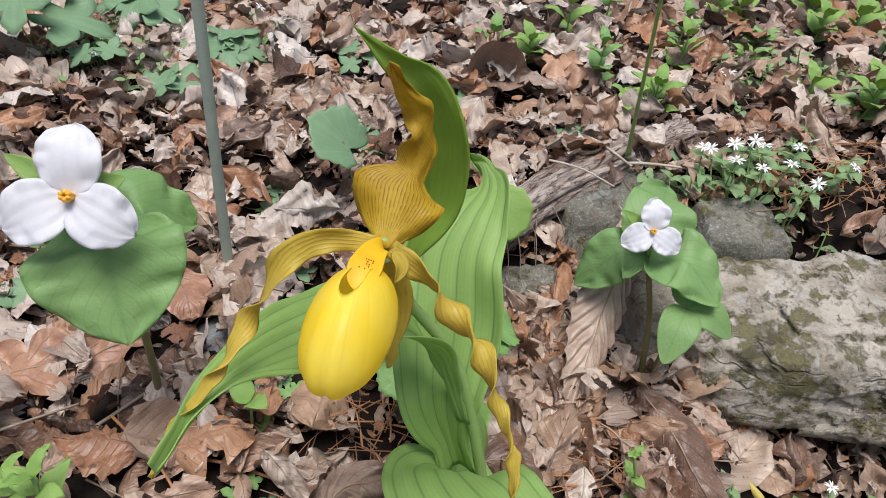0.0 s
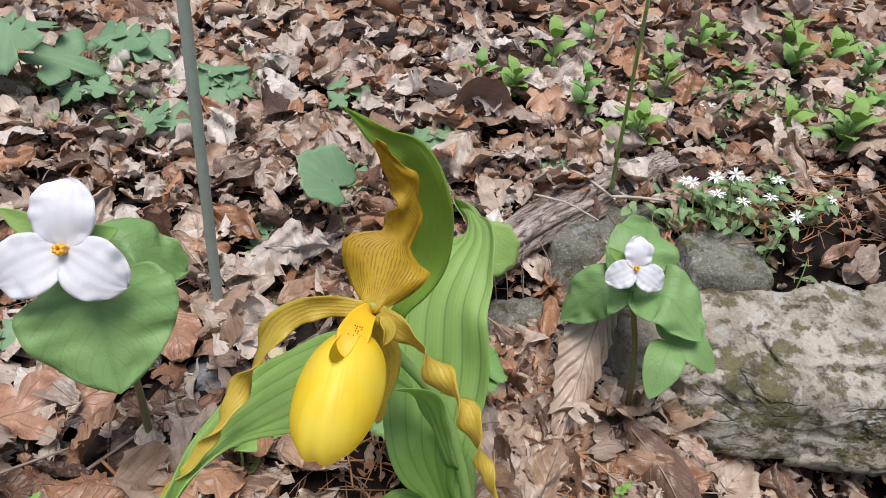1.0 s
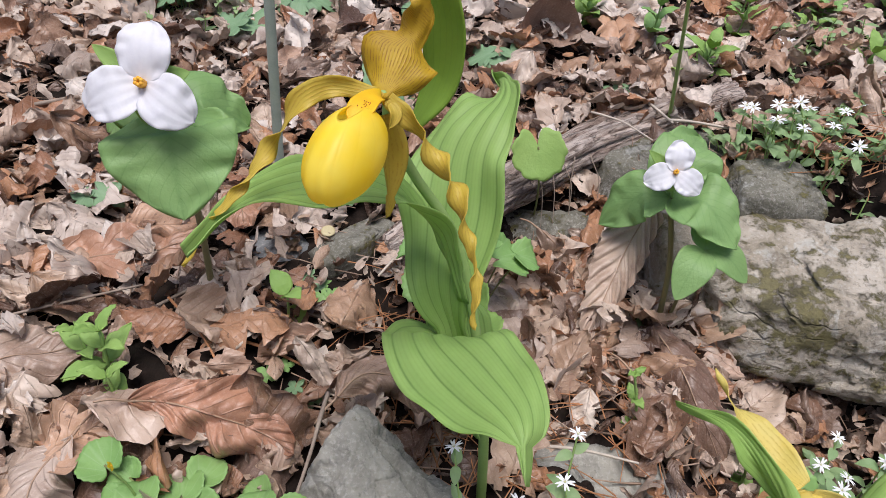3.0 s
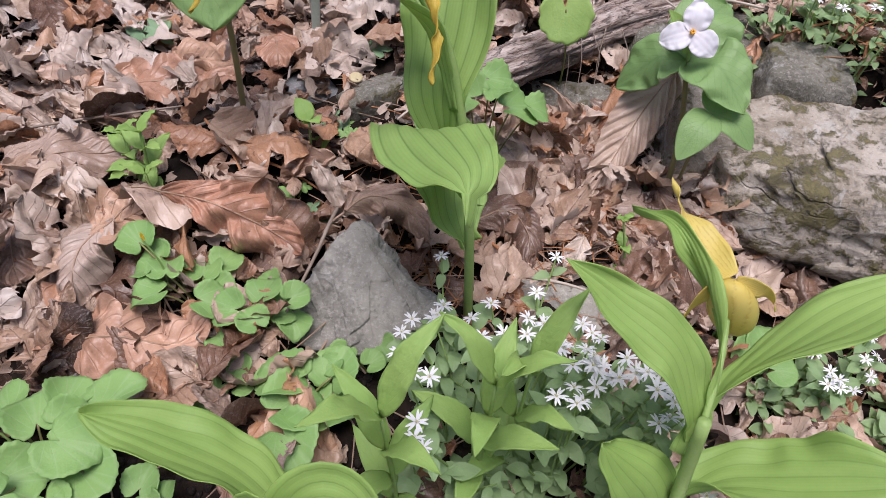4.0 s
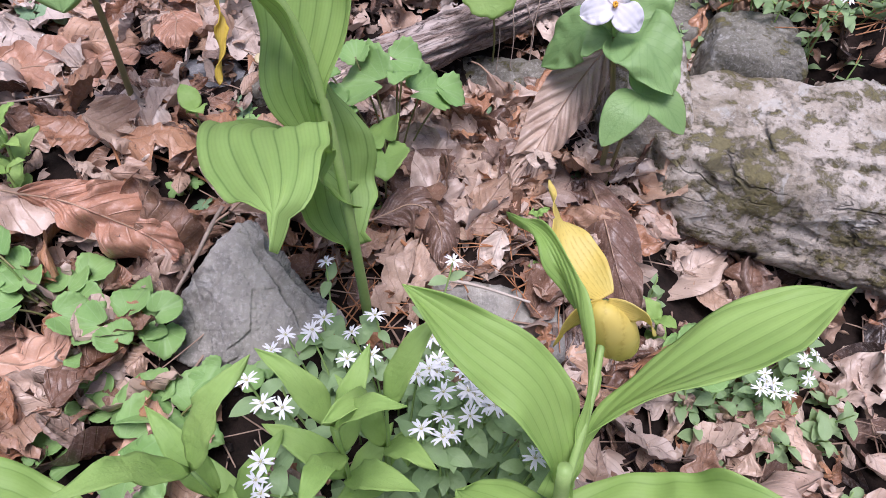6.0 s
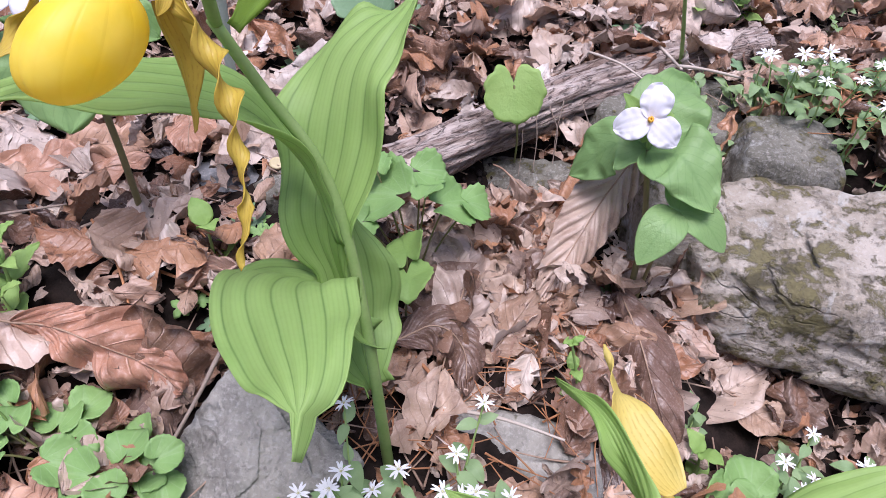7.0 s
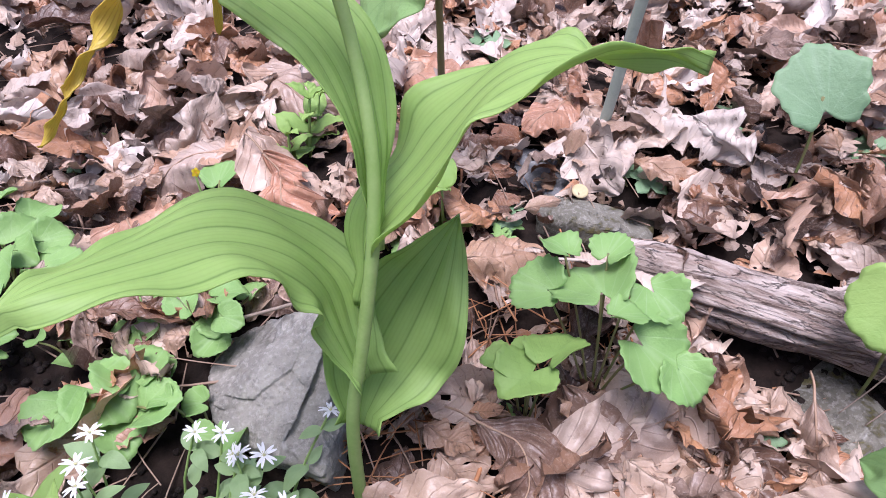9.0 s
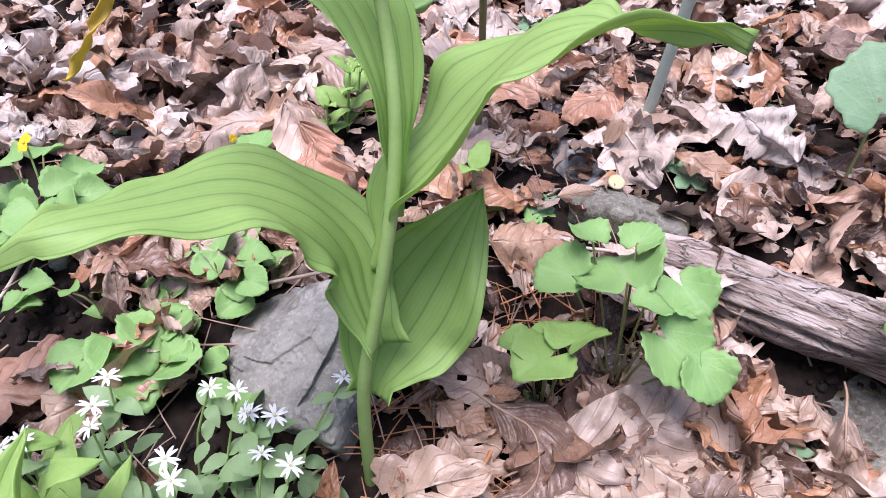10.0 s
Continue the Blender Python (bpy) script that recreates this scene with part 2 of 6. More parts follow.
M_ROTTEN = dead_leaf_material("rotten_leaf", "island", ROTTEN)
M_DEAD_SINGLE = dead_leaf_material("dead_leaf_single", "object", FRESH)
M_RED_LEAF = dead_leaf_material("red_brown_leaf", "object", [(0.0, (0.36, 0.165, 0.095)), (1.0, (0.46, 0.235, 0.145))], 0.3, 0.12)
M_ORANGE_LEAF = dead_leaf_material("orange_leaf", "object", [(0.0, (0.50, 0.27, 0.165)), (1.0, (0.60, 0.37, 0.255))], 0.3, 0.09)
M_PLEAT_LEAF = dead_leaf_material("pleated_leaf", "object", [(0.0, (0.52, 0.39, 0.30)), (1.0, (0.60, 0.47, 0.37))], 0.3, 0.10)
M_TAN_LEAF = dead_leaf_material("tan_leaf", "object", [(0.0, (0.36, 0.245, 0.175)), (1.0, (0.52, 0.41, 0.335))], 0.4, 0.10)
M_GREY_LEAF = dead_leaf_material("grey_brown_leaf", "object", [(0.0, (0.25, 0.160, 0.115)), (1.0, (0.37, 0.255, 0.19))], 0.4, 0.10)
M_DARK_LEAF = dead_leaf_material("dark_brown_leaf", "object", [(0.0, (0.13, 0.075, 0.050)), (1.0, (0.22, 0.135, 0.095))], 0.5, 0.08)
M_SOIL = simple("soil", (0.007, 0.005, 0.0035), (0.026, 0.017, 0.013), 60, 0.95, 0, 1.0, 0.005)


def ground_material():
    """Dark soil, deepened by the shade of the leaf gaps; beyond the near litter, a cover of dead leaves too far off to
    be told apart.
    """
    m, t = material("woodland_floor")
    c = t.nodes.new("ShaderNodeTexCoord").outputs["Object"]
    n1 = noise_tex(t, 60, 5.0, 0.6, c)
    # below the tone of wet humus: gap shade is put into the soil colour
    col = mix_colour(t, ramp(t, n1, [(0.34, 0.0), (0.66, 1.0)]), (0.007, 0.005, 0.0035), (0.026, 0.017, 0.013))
    cell = node(t, "ShaderNodeTexVoronoi", Scale=22.0)
    t.links.new(c, cell.inputs["Vector"])
    sep = t.nodes.new("ShaderNodeSeparateColor")
    t.links.new(cell.outputs["Color"], sep.inputs[0])
    leaves = mix_colour(t, ramp(t, noise_tex(t, 90, 4.0, 0.6, c), [(0.4, 0.0), (0.7, 0.7)]), ramp(t, sep.outputs[0], FRESH), (0.12, 0.07, 0.05))
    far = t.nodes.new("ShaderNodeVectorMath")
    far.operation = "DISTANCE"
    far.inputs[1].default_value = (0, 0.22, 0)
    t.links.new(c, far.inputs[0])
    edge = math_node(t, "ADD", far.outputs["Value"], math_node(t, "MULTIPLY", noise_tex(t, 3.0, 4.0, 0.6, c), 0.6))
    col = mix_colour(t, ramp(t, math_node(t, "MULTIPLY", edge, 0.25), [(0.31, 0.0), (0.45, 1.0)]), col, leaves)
    finish(t, col, 0.95, bump(t, n1, 1.0, 0.005), 0, None, 0.2)
    return m


M_GROUND = ground_material()


def rock_material(name, pale, mid, dark, moss_amount, fissures=0.0, pits=0.6, relief=0.003):
    """Stone: broad patches of tone, pale lichen, dark pits, moss and long cracks."""
    m, t = material(name)
    c = t.nodes.new("ShaderNodeTexCoord").outputs["Object"]
    big = noise_tex(t, 11.0, 5.0, 0.55, c, 0.6)
    med = noise_tex(t, 46.0, 6.0, 0.65, c, 0.3)
    fin = noise_tex(t, 330.0, 5.0, 0.7, c)
    col = mix_colour(t, ramp(t, big, [(0.42, 0.0), (0.58, 1.0)]), mid, pale)
    col = mix_colour(t, ramp(t, med, [(0.34, pits), (0.47, 0.0)]), col, dark)
    col = mix_colour(t, ramp(t, noise_tex(t, 150.0, 4.0, 0.7, c), [(0.33, pits), (0.42, 0.0)]), col, dark)
    col = mix_colour(t, ramp(t, fin, [(0.50, 0.0), (0.66, 0.28)]), col, (0.66, 0.63, 0.58))
    lich = ramp(t, noise_tex(t, 24.0, 5.0, 0.65, c, 0.8), [(0.58, 0.0), (0.63, 0.42)])
    col = mix_colour(t, lich, col, mix_colour(t, fin, (0.40, 0.41, 0.38), (0.66, 0.65, 0.60)))
    moss = ramp(t, math_node(t, "ADD", math_node(t, "MULTIPLY", noise_tex(t, 13.0, 6.0, 0.7, c, 0.5), 0.55), math_node(t, "ADD", math_node(t, "MULTIPLY", noise_tex(t, 75.0, 4.0, 0.6, c, 0.4), 0.4), math_node(t, "MULTIPLY", fin, 0.15))), [(0.62 - moss_amount, 0.0), (0.67 - moss_amount, 0.85)])
    col = mix_colour(t, moss, col, mix_colour(t, fin, (0.03, 0.032, 0.010), (0.20, 0.17, 0.045)))
    h = math_node(t, "ADD", math_node(t, "ADD", med, math_node(t, "MULTIPLY", fin, 0.35)), math_node(t, "MULTIPLY", moss, 0.3))
    if fissures:
        mp = node(t, "ShaderNodeMapping")
        mp.inputs["Scale"].default_value = (1.0, 1.0, 2.4)
        t.links.new(c, mp.inputs["Vector"])
        for size in (6.0, 11.0):
            line = ramp(t, math_node(t, "ABSOLUTE", math_node(t, "SUBTRACT", noise_tex(t, size, 4.0, 0.5, mp.outputs[0], 0.2), 0.5)), [(0.0, 1.0), (0.006, 0.8), (0.014, 0.0)])
            line = math_node(t, "MULTIPLY", line, ramp(t, noise_tex(t, 12.0, 2.0, 0.5, c), [(0.50, 0.0), (0.60, 1.0)]))
            col = mix_colour(t, math_node(t, "MULTIPLY", line, fissures), col, (0.04, 0.034, 0.027))
            h = math_node(t, "SUBTRACT", h, math_node(t, "MULTIPLY", line, 0.5))
    finish(t, col, 0.8, bump(t, h, 1.0, relief), 0, None, 0.3)
    return m


M_ROCK = rock_material("lichen_rock", (0.48, 0.425, 0.35), (0.31, 0.265, 0.20), (0.115, 0.096, 0.07), 0.072, 0.6, 0.6, 0.005)
M_STONE = rock_material("grey_stone", (0.42, 0.40, 0.34), (0.24, 0.23, 0.197), (0.11, 0.104, 0.088), -0.01, 0.6, 0.45, 0.003)
M_MOSSY = rock_material("mossy_stone", (0.23, 0.218, 0.175), (0.15, 0.142, 0.11), (0.07, 0.064, 0.05), 0.05, 0.5, 0.6, 0.004)
M_BROWNSTONE = rock_material("brown_stone", (0.19, 0.172, 0.145), (0.135, 0.12, 0.10), (0.075, 0.066, 0.053), -0.05, 0.9, 0.4, 0.0025)
M_SLATE = rock_material("dark_slate", (0.24, 0.245, 0.25), (0.18, 0.185, 0.19), (0.12, 0.12, 0.12), -0.08, 0.0, 0.3, 0.0015)


def bark_material():
    m, t = material("weathered_wood")
    u, v, c = uv_split(t)
    mp = node(t, "ShaderNodeMapping")
    mp.inputs["Scale"].default_value = (16, 4.5, 1)
    t.links.new(c.outputs["UV"], mp.inputs["Vector"])
    g = noise_tex(t, 1.6, 8.0, 0.7, mp.outputs[0], 0.6)
    b = noise_tex(t, 26.0, 4.0, 0.6, c.outputs["Object"])
    f = noise_tex(t, 240.0, 4.0, 0.7, c.outputs["Object"])
    col = ramp(t, g, [(0.34, (0.09, 0.06, 0.048)), (0.43, (0.30, 0.225, 0.185)), (0.52, (0.48, 0.395, 0.34)), (0.66, (0.64, 0.55, 0.49))])
    col = mix_colour(t, ramp(t, b, [(0.45, 0.0), (0.7, 0.6)]), col, (0.20, 0.145, 0.115))
    h = math_node(t, "ADD", g, math_node(t, "MULTIPLY", f, 0.3))
    crack = ramp(t, math_node(t, "ABSOLUTE", math_node(t, "SUBTRACT", noise_tex(t, 2.4, 4.0, 0.6, mp.outputs[0], 0.3), 0.5)), [(0.0, 1.0), (0.02, 0.0)])
    col = mix_colour(t, math_node(t, "MULTIPLY", crack, 0.5), col, (0.08, 0.055, 0.045))
    h = math_node(t, "SUBTRACT", h, math_node(t, "MULTIPLY", crack, 0.6))
    finish(t, col, 0.85, bump(t, h, 1.0, 0.005), 0, None, 0.25)
    return m


M_BARK = bark_material()


# ---- mesh helpers ----
BASE = {}


def make_mesh(name, verts, faces, mat, uvs=None, smooth=True):
    me = bpy.data.meshes.new(name)
    me.from_pydata([tuple(v) for v in verts], [], faces)
    if uvs is not None:
        lay = me.uv_layers.new(name="UVMap")
        idx = np.empty(len(me.loops), dtype=np.int32)
        me.loops.foreach_get("vertex_index", idx)
        lay.data.foreach_set("uv", np.asarray(uvs, dtype=np.float32)[idx].ravel())
    me.polygons.foreach_set("use_smooth", [smooth] * len(me.polygons))
    me.materials.append(mat)
    me.update()
    return me


def thing(name, at, label, category, group="", kind=""):
    """An Empty at the base of a thing, the parent of its parts."""
    e = new(name)
    e.empty_display_size = 0.02
    e.location = at
    BASE[e] = Vector(at)
    return tagged(e, label, category, group, kind)


def part(name, geo, mat, parent, label="", thick=0.0, smooth=True):
    """Links geometry in world places as one mesh under a thing or a part."""
    verts, faces, uvs = geo
    o = BASE[parent]
    me = make_mesh(name, np.asarray(verts) - np.array(o), faces, mat, uvs, smooth)
    ob = new(name, me)
    ob.parent = parent
    BASE[ob] = o
    if thick > 0:
        s = ob.modifiers.new("thickness", "SOLIDIFY")
        s.thickness, s.offset = thick, 0
    if label:
        tagged(ob, label)
    return ob


def solo(name, geo, mat, label, category, group="", kind="", thick=0.0, smooth=True):
    """A thing that is one mesh, with its origin at the middle of its foot."""
    verts, faces, uvs = geo
    verts = np.asarray(verts)
    o = np.array([verts[:, 0].mean(), verts[:, 1].mean(), verts[:, 2].min()])
    ob = new(name, make_mesh(name, verts - o, faces, mat, uvs, smooth))
    ob.location = o
    if thick > 0:
        s = ob.modifiers.new("thickness", "SOLIDIFY")
        s.thickness, s.offset = thick, 0
    return tagged(ob, label, category, group, kind)


def spline(points, n):
    """n + 1 places evenly along a smooth curve through the points."""
    p = np.asarray(points, dtype=float)
    p = np.vstack([2 * p[0] - p[1], p, 2 * p[-1] - p[-2]])
    out = []
    for i in range(1, len(p) - 2):
        for s in np.linspace(0, 1, 24, endpoint=False):
            a, b, c, d = p[i - 1], p[i], p[i + 1], p[i + 2]
            out.append(0.5 * (2 * b + (c - a) * s + (2 * a - 5 * b + 4 * c - d) * s * s + (3 * b - a - 3 * c + d) * s ** 3))
    out.append(p[-2])
    out = np.array(out)
    d = np.concatenate([[0], np.cumsum(np.linalg.norm(np.diff(out, axis=0), axis=1))])
    q = np.linspace(0, d[-1], n + 1)
    return np.stack([np.interp(q, d, out[:, k]) for k in range(out.shape[1])], axis=1)


def unit(v):
    return v / max(1e-9, np.linalg.norm(v))


def tube(points, r0, r1, sides=8, n=14, wobble=0.0, cap=True, rnd=None):
    P = spline(points, n)
    T = np.gradient(P, axis=0)
    ref = np.array([0.31, 0.83, 0.11])
    verts, faces, uvs = [], [], []
    length = np.linalg.norm(np.diff(P, axis=0), axis=1).sum()
    for i in range(n + 1):
        t = unit(T[i])
        a = unit(np.cross(t, ref))
        b = np.cross(t, a)
        r = r0 + (r1 - r0) * i / n
        for k in range(sides):
            w = 2 * math.pi * k / sides
            rr = r * (1 + wobble * (noise.noise(Vector((P[i] * 60 + 9 * k)))))
            verts.append(P[i] + rr * (math.cos(w) * a + math.sin(w) * b))
            uvs.append((k / sides, i / n * length * 10))
    for i in range(n):
        for k in range(sides):
            k2 = (k + 1) % sides
            faces.append((i * sides + k, i * sides + k2, (i + 1) * sides + k2, (i + 1) * sides + k))
    if cap:
        faces.append(tuple(range(sides - 1, -1, -1)))
        faces.append(tuple(n * sides + k for k in range(sides)))
    return verts, faces, uvs


def ovate(v, a=0.75, b=0.8, base=0.12):
    return max(base * (1 - v), math.sin(math.pi * min(1, v) ** a) ** b)


def blade(points, half, face, n=30, m=12, profile=ovate, cup=0.0, pleat=0.0, ribs=7, ruffle=0.0, fold=0.0, seed=0.0, twist=None, wave=0.0, waves=3.0, wrap=0.0):
    """A leaf or petal along a spine. face: the way that its upper side looks (one vector, or one for each point). cup: rim raised over the
    midrib; fold: a V along the midrib; twist: degrees of turn along the length; ruffle and wave: unevenness of the rim."""
    P = spline(points, n)
    T = np.gradient(P, axis=0)
    fc = np.asarray(face, dtype=float)
    fc = np.tile(fc, (2, 1)) if fc.ndim == 1 else fc
    fq = np.stack([np.interp(np.linspace(0, 1, n + 1), np.linspace(0, 1, len(fc)), fc[:, k]) for k in range(3)], axis=1)
    verts, faces, uvs = [], [], []
    for i in range(n + 1):
        v = i / n
        t = unit(T[i])
        nrm = unit(fq[i] - t * np.dot(fq[i], t))
        side = np.cross(t, nrm)
        if twist is not None:
            a = radians(np.interp(v, np.linspace(0, 1, len(twist)), twist))
            nrm, side = nrm * math.cos(a) + side * math.sin(a), side * math.cos(a) - nrm * math.sin(a)
        w = half * profile(v)
        for j in range(m + 1):
            u = 2 * j / m - 1
            h = w * ((cup + wrap * (1 - v) ** 4) * u * u + fold * abs(u))
            if pleat:
                h += pleat * math.cos(math.pi * u * ribs) * min(1, w / half * 1.5)
            if ruffle:
                h += ruffle * abs(u) ** 1.5 * noise.noise(Vector((v * 7 + seed * 3.1, u * 1.4 + seed, 0.3 * seed))) * 2
            if wave:
                h += wave * abs(u) ** 2 * math.sin(2 * math.pi * waves * v + (1.3 if u > 0 else 0) + seed)
            verts.append(P[i] + side * (w * u) + nrm * h)
            uvs.append((j / m, v))
    for i in range(n):
        for j in range(m):
            a = i * (m + 1) + j
            faces.append((a, a + 1, a + m + 2, a + m + 1))
    return verts, faces, uvs


def join(*geos):
    V, Fc, U = [], [], []
    for v, f, u in geos:
        k = len(V)
        V += list(v)
        U += list(u)
        Fc += [tuple(i + k for i in q) for q in f]
    return V, Fc, U


def frame_of(normal, ahead):
    n = unit(np.asarray(normal, float))
    y = unit(np.asarray(ahead, float) - n * np.dot(ahead, n))
    return np.cross(y, n), y, n


def heart(w, lobes=1.0, point=0.2, scallop=0.024, teeth=21):
    """Outline radius at angle w from the tip of a heart-shaped leaf, round its middle."""
    b = abs(w) - math.pi
    return 0.94 + point * 0.5 * math.exp(-(w / 0.30) ** 2) - 0.60 * lobes * math.exp(-(b / 0.24) ** 2) + 0.05 * math.cos(2 * w + 3.14) + scallop * math.sin(teeth * w)


def disc_leaf(at, normal, ahead, size, outline=heart, cup=0.15, wave=0.08, seed=0.0, rings=6, segs=40, droop=0.0):
    """A rounded leaf about its middle, the tip pointing ahead."""
    x, y, n = frame_of(normal, ahead)
    at = np.asarray(at, float)
    verts, faces, uvs = [at], [], [(0.5, 0.5)]
    for r in range(1, rings + 1):
        for k in range(segs):
            w = 2 * math.pi * k / segs - math.pi
            f = r / rings * outline(w)
            a, b = f * math.sin(w), f * math.cos(w)
            h = cup * f * f * abs(math.sin(w)) - 0.12 * cup * f + wave * f * f * math.sin(3 * w + seed) + 0.05 * f * noise.noise(Vector((a * 2 + seed, b * 2, seed))) - droop * max(0, b) ** 2
            verts.append(at + size * (a * x + b * y + h * n))
            uvs.append((0.5 + 0.45 * a, 0.5 + 0.45 * b))
    for k in range(segs):
        faces.append((0, 1 + k, 1 + (k + 1) % segs))
    for r in range(rings - 1):
        for k in range(segs):
            a, b = 1 + r * segs + k, 1 + r * segs + (k + 1) % segs
            faces.append((a, a + segs, b + segs, b))
    return verts, faces, uvs


def ellipsoid(at, axes, radii, seg=16, rings=10):
    at = np.asarray(at, float)
    verts, faces, uvs = [], [], []
    for i in range(rings + 1):
        p = math.pi * i / rings
        for k in range(seg):
            w = 2 * math.pi * k / seg
            q = np.array([radii[0] * math.sin(p) * math.cos(w), radii[1] * math.sin(p) * math.sin(w), radii[2] * math.cos(p)])
            verts.append(at + q @ np.asarray(axes))
            uvs.append((k / seg, i / rings))
    for i in range(rings):
        for k in range(seg):
            k2 = (k + 1) % seg
            faces.append((i * seg + k, (i + 1) * seg + k, (i + 1) * seg + k2, i * seg + k2))
    return verts, faces, uvs


# ---- ground ----
LIE = [(-.28, .43, -.01), (-.20, .29, .01), (-.14, .50, .0), (-.08, .46, -.005), (.067, .354, -.05), (.143, .393, -.04), (.09, .53, -.065), (.16, .78, .02),
       (.25, .70, .005), (-.08, .66, .02), (.33, .43, -.125), (.38, .30, -.13), (.05, .25, -.035), (-.04, .20, -.01), (-.16, .08, -.01), (.0, .06, -.03),
       (.2, .1, -.045), (.55, .85, .04), (.42, .70, .03), (.3, .2, -.10), (-.2, .16, -.02), (.20, .47, -.05), (.05, .60, .0), (-.4, .8, .02), (.6, .2, -.14)]


def ground_height(x, y):
    """The lie of the land: level behind, a low step down to the front."""
    s, w = 0.0, 0.02
    for a, b, h in LIE:
        k = math.exp(-((x - a) ** 2 + (y - b) ** 2) / 0.0085)
        s += k * h
        w += k
    return s / w + 0.006 * noise.noise(Vector((x * 9, y * 9, 0))) + 0.003 * noise.noise(Vector((x * 31, y * 31, 4)))


def build_ground():
    xs = np.concatenate([[-600, -120, -30, -8, -3, -1.6], np.arange(-1.0, 1.401, 0.02), [2.2, 4, 9, 30, 120, 600]])
    ys = np.concatenate([[-600, -120, -30, -8, -3, -1.2], np.arange(-0.6, 1.801, 0.02), [2.4, 4, 9, 30, 120, 600]])
    verts = [(x, y, ground_height(x, y)) for y in ys for x in xs]
    k = len(xs)
    faces = [(j * k + i, j * k + i + 1, (j + 1) * k + i + 1, (j + 1) * k + i) for j in range(len(ys) - 1) for i in range(k - 1)]
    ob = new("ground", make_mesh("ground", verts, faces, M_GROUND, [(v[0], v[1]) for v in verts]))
    return tagged(ob, "crumbly woodland soil, darkened for the shade under leaf litter", "ground", kind="structure")


ground = build_ground()


# ---- rocks and log ----
def rock_geo(at, planes, detail=5, rough=0.01, scale=10.0, seed=0.0, soft=14.0, strata=0.0):
    """A rock bounded by faces (normal, distance from its middle), with softened edges and a rough skin."""
    bm = bmesh.new()
    bmesh.ops.create_icosphere(bm, subdivisions=detail, radius=1)
    N = [unit(np.array(n, float)) for n, _ in planes]
    D = [d for _, d in planes]
    at = np.array(at, float)
    verts = []
    for v in bm.verts:
        q = np.array(v.co)
        q = q / np.linalg.norm(q)
        c = [max(0.0, float(n @ q)) / d for n, d in zip(N, D)]
        r = 1.0 / (sum(k ** soft for k in c) ** (1 / soft))
        p = q * r
        o = Vector(p * scale) + Vector((seed, seed * 2, 0))
        f = rough * (noise.noise(o) + 0.55 * noise.noise(o * 2.6) + 0.4 * abs(noise.noise(o * 6)) + 0.18 * noise.noise(o * 17))
        if strata:
            f += chips(p, 13.0, 2.2, seed, strata) + chips(p, 34.0, 1.7, seed + 5, strata * 0.4)
        verts.append(at + p + q * f)
    faces = [tuple(v.index for v in f.verts) for f in bm.faces]
    bm.free()
    return verts, faces, [(v[0], v[1]) for v in verts]


def chips(p, scale, stretch, seed, depth):
    """Broken faces: each cell of the rock has its own depth and tilt."""
    q = Vector((p[0] * scale + seed, p[1] * scale, p[2] * scale * stretch)) + 0.35 * noise.noise_vector(Vector(p * scale * 0.8))
    c = noise.voronoi(q)[1][0]
    tilt = noise.noise_vector(c * 3.7) * 1.4
    return depth * (1.6 * noise.noise(c * 5.1) + (q - c).dot(tilt))


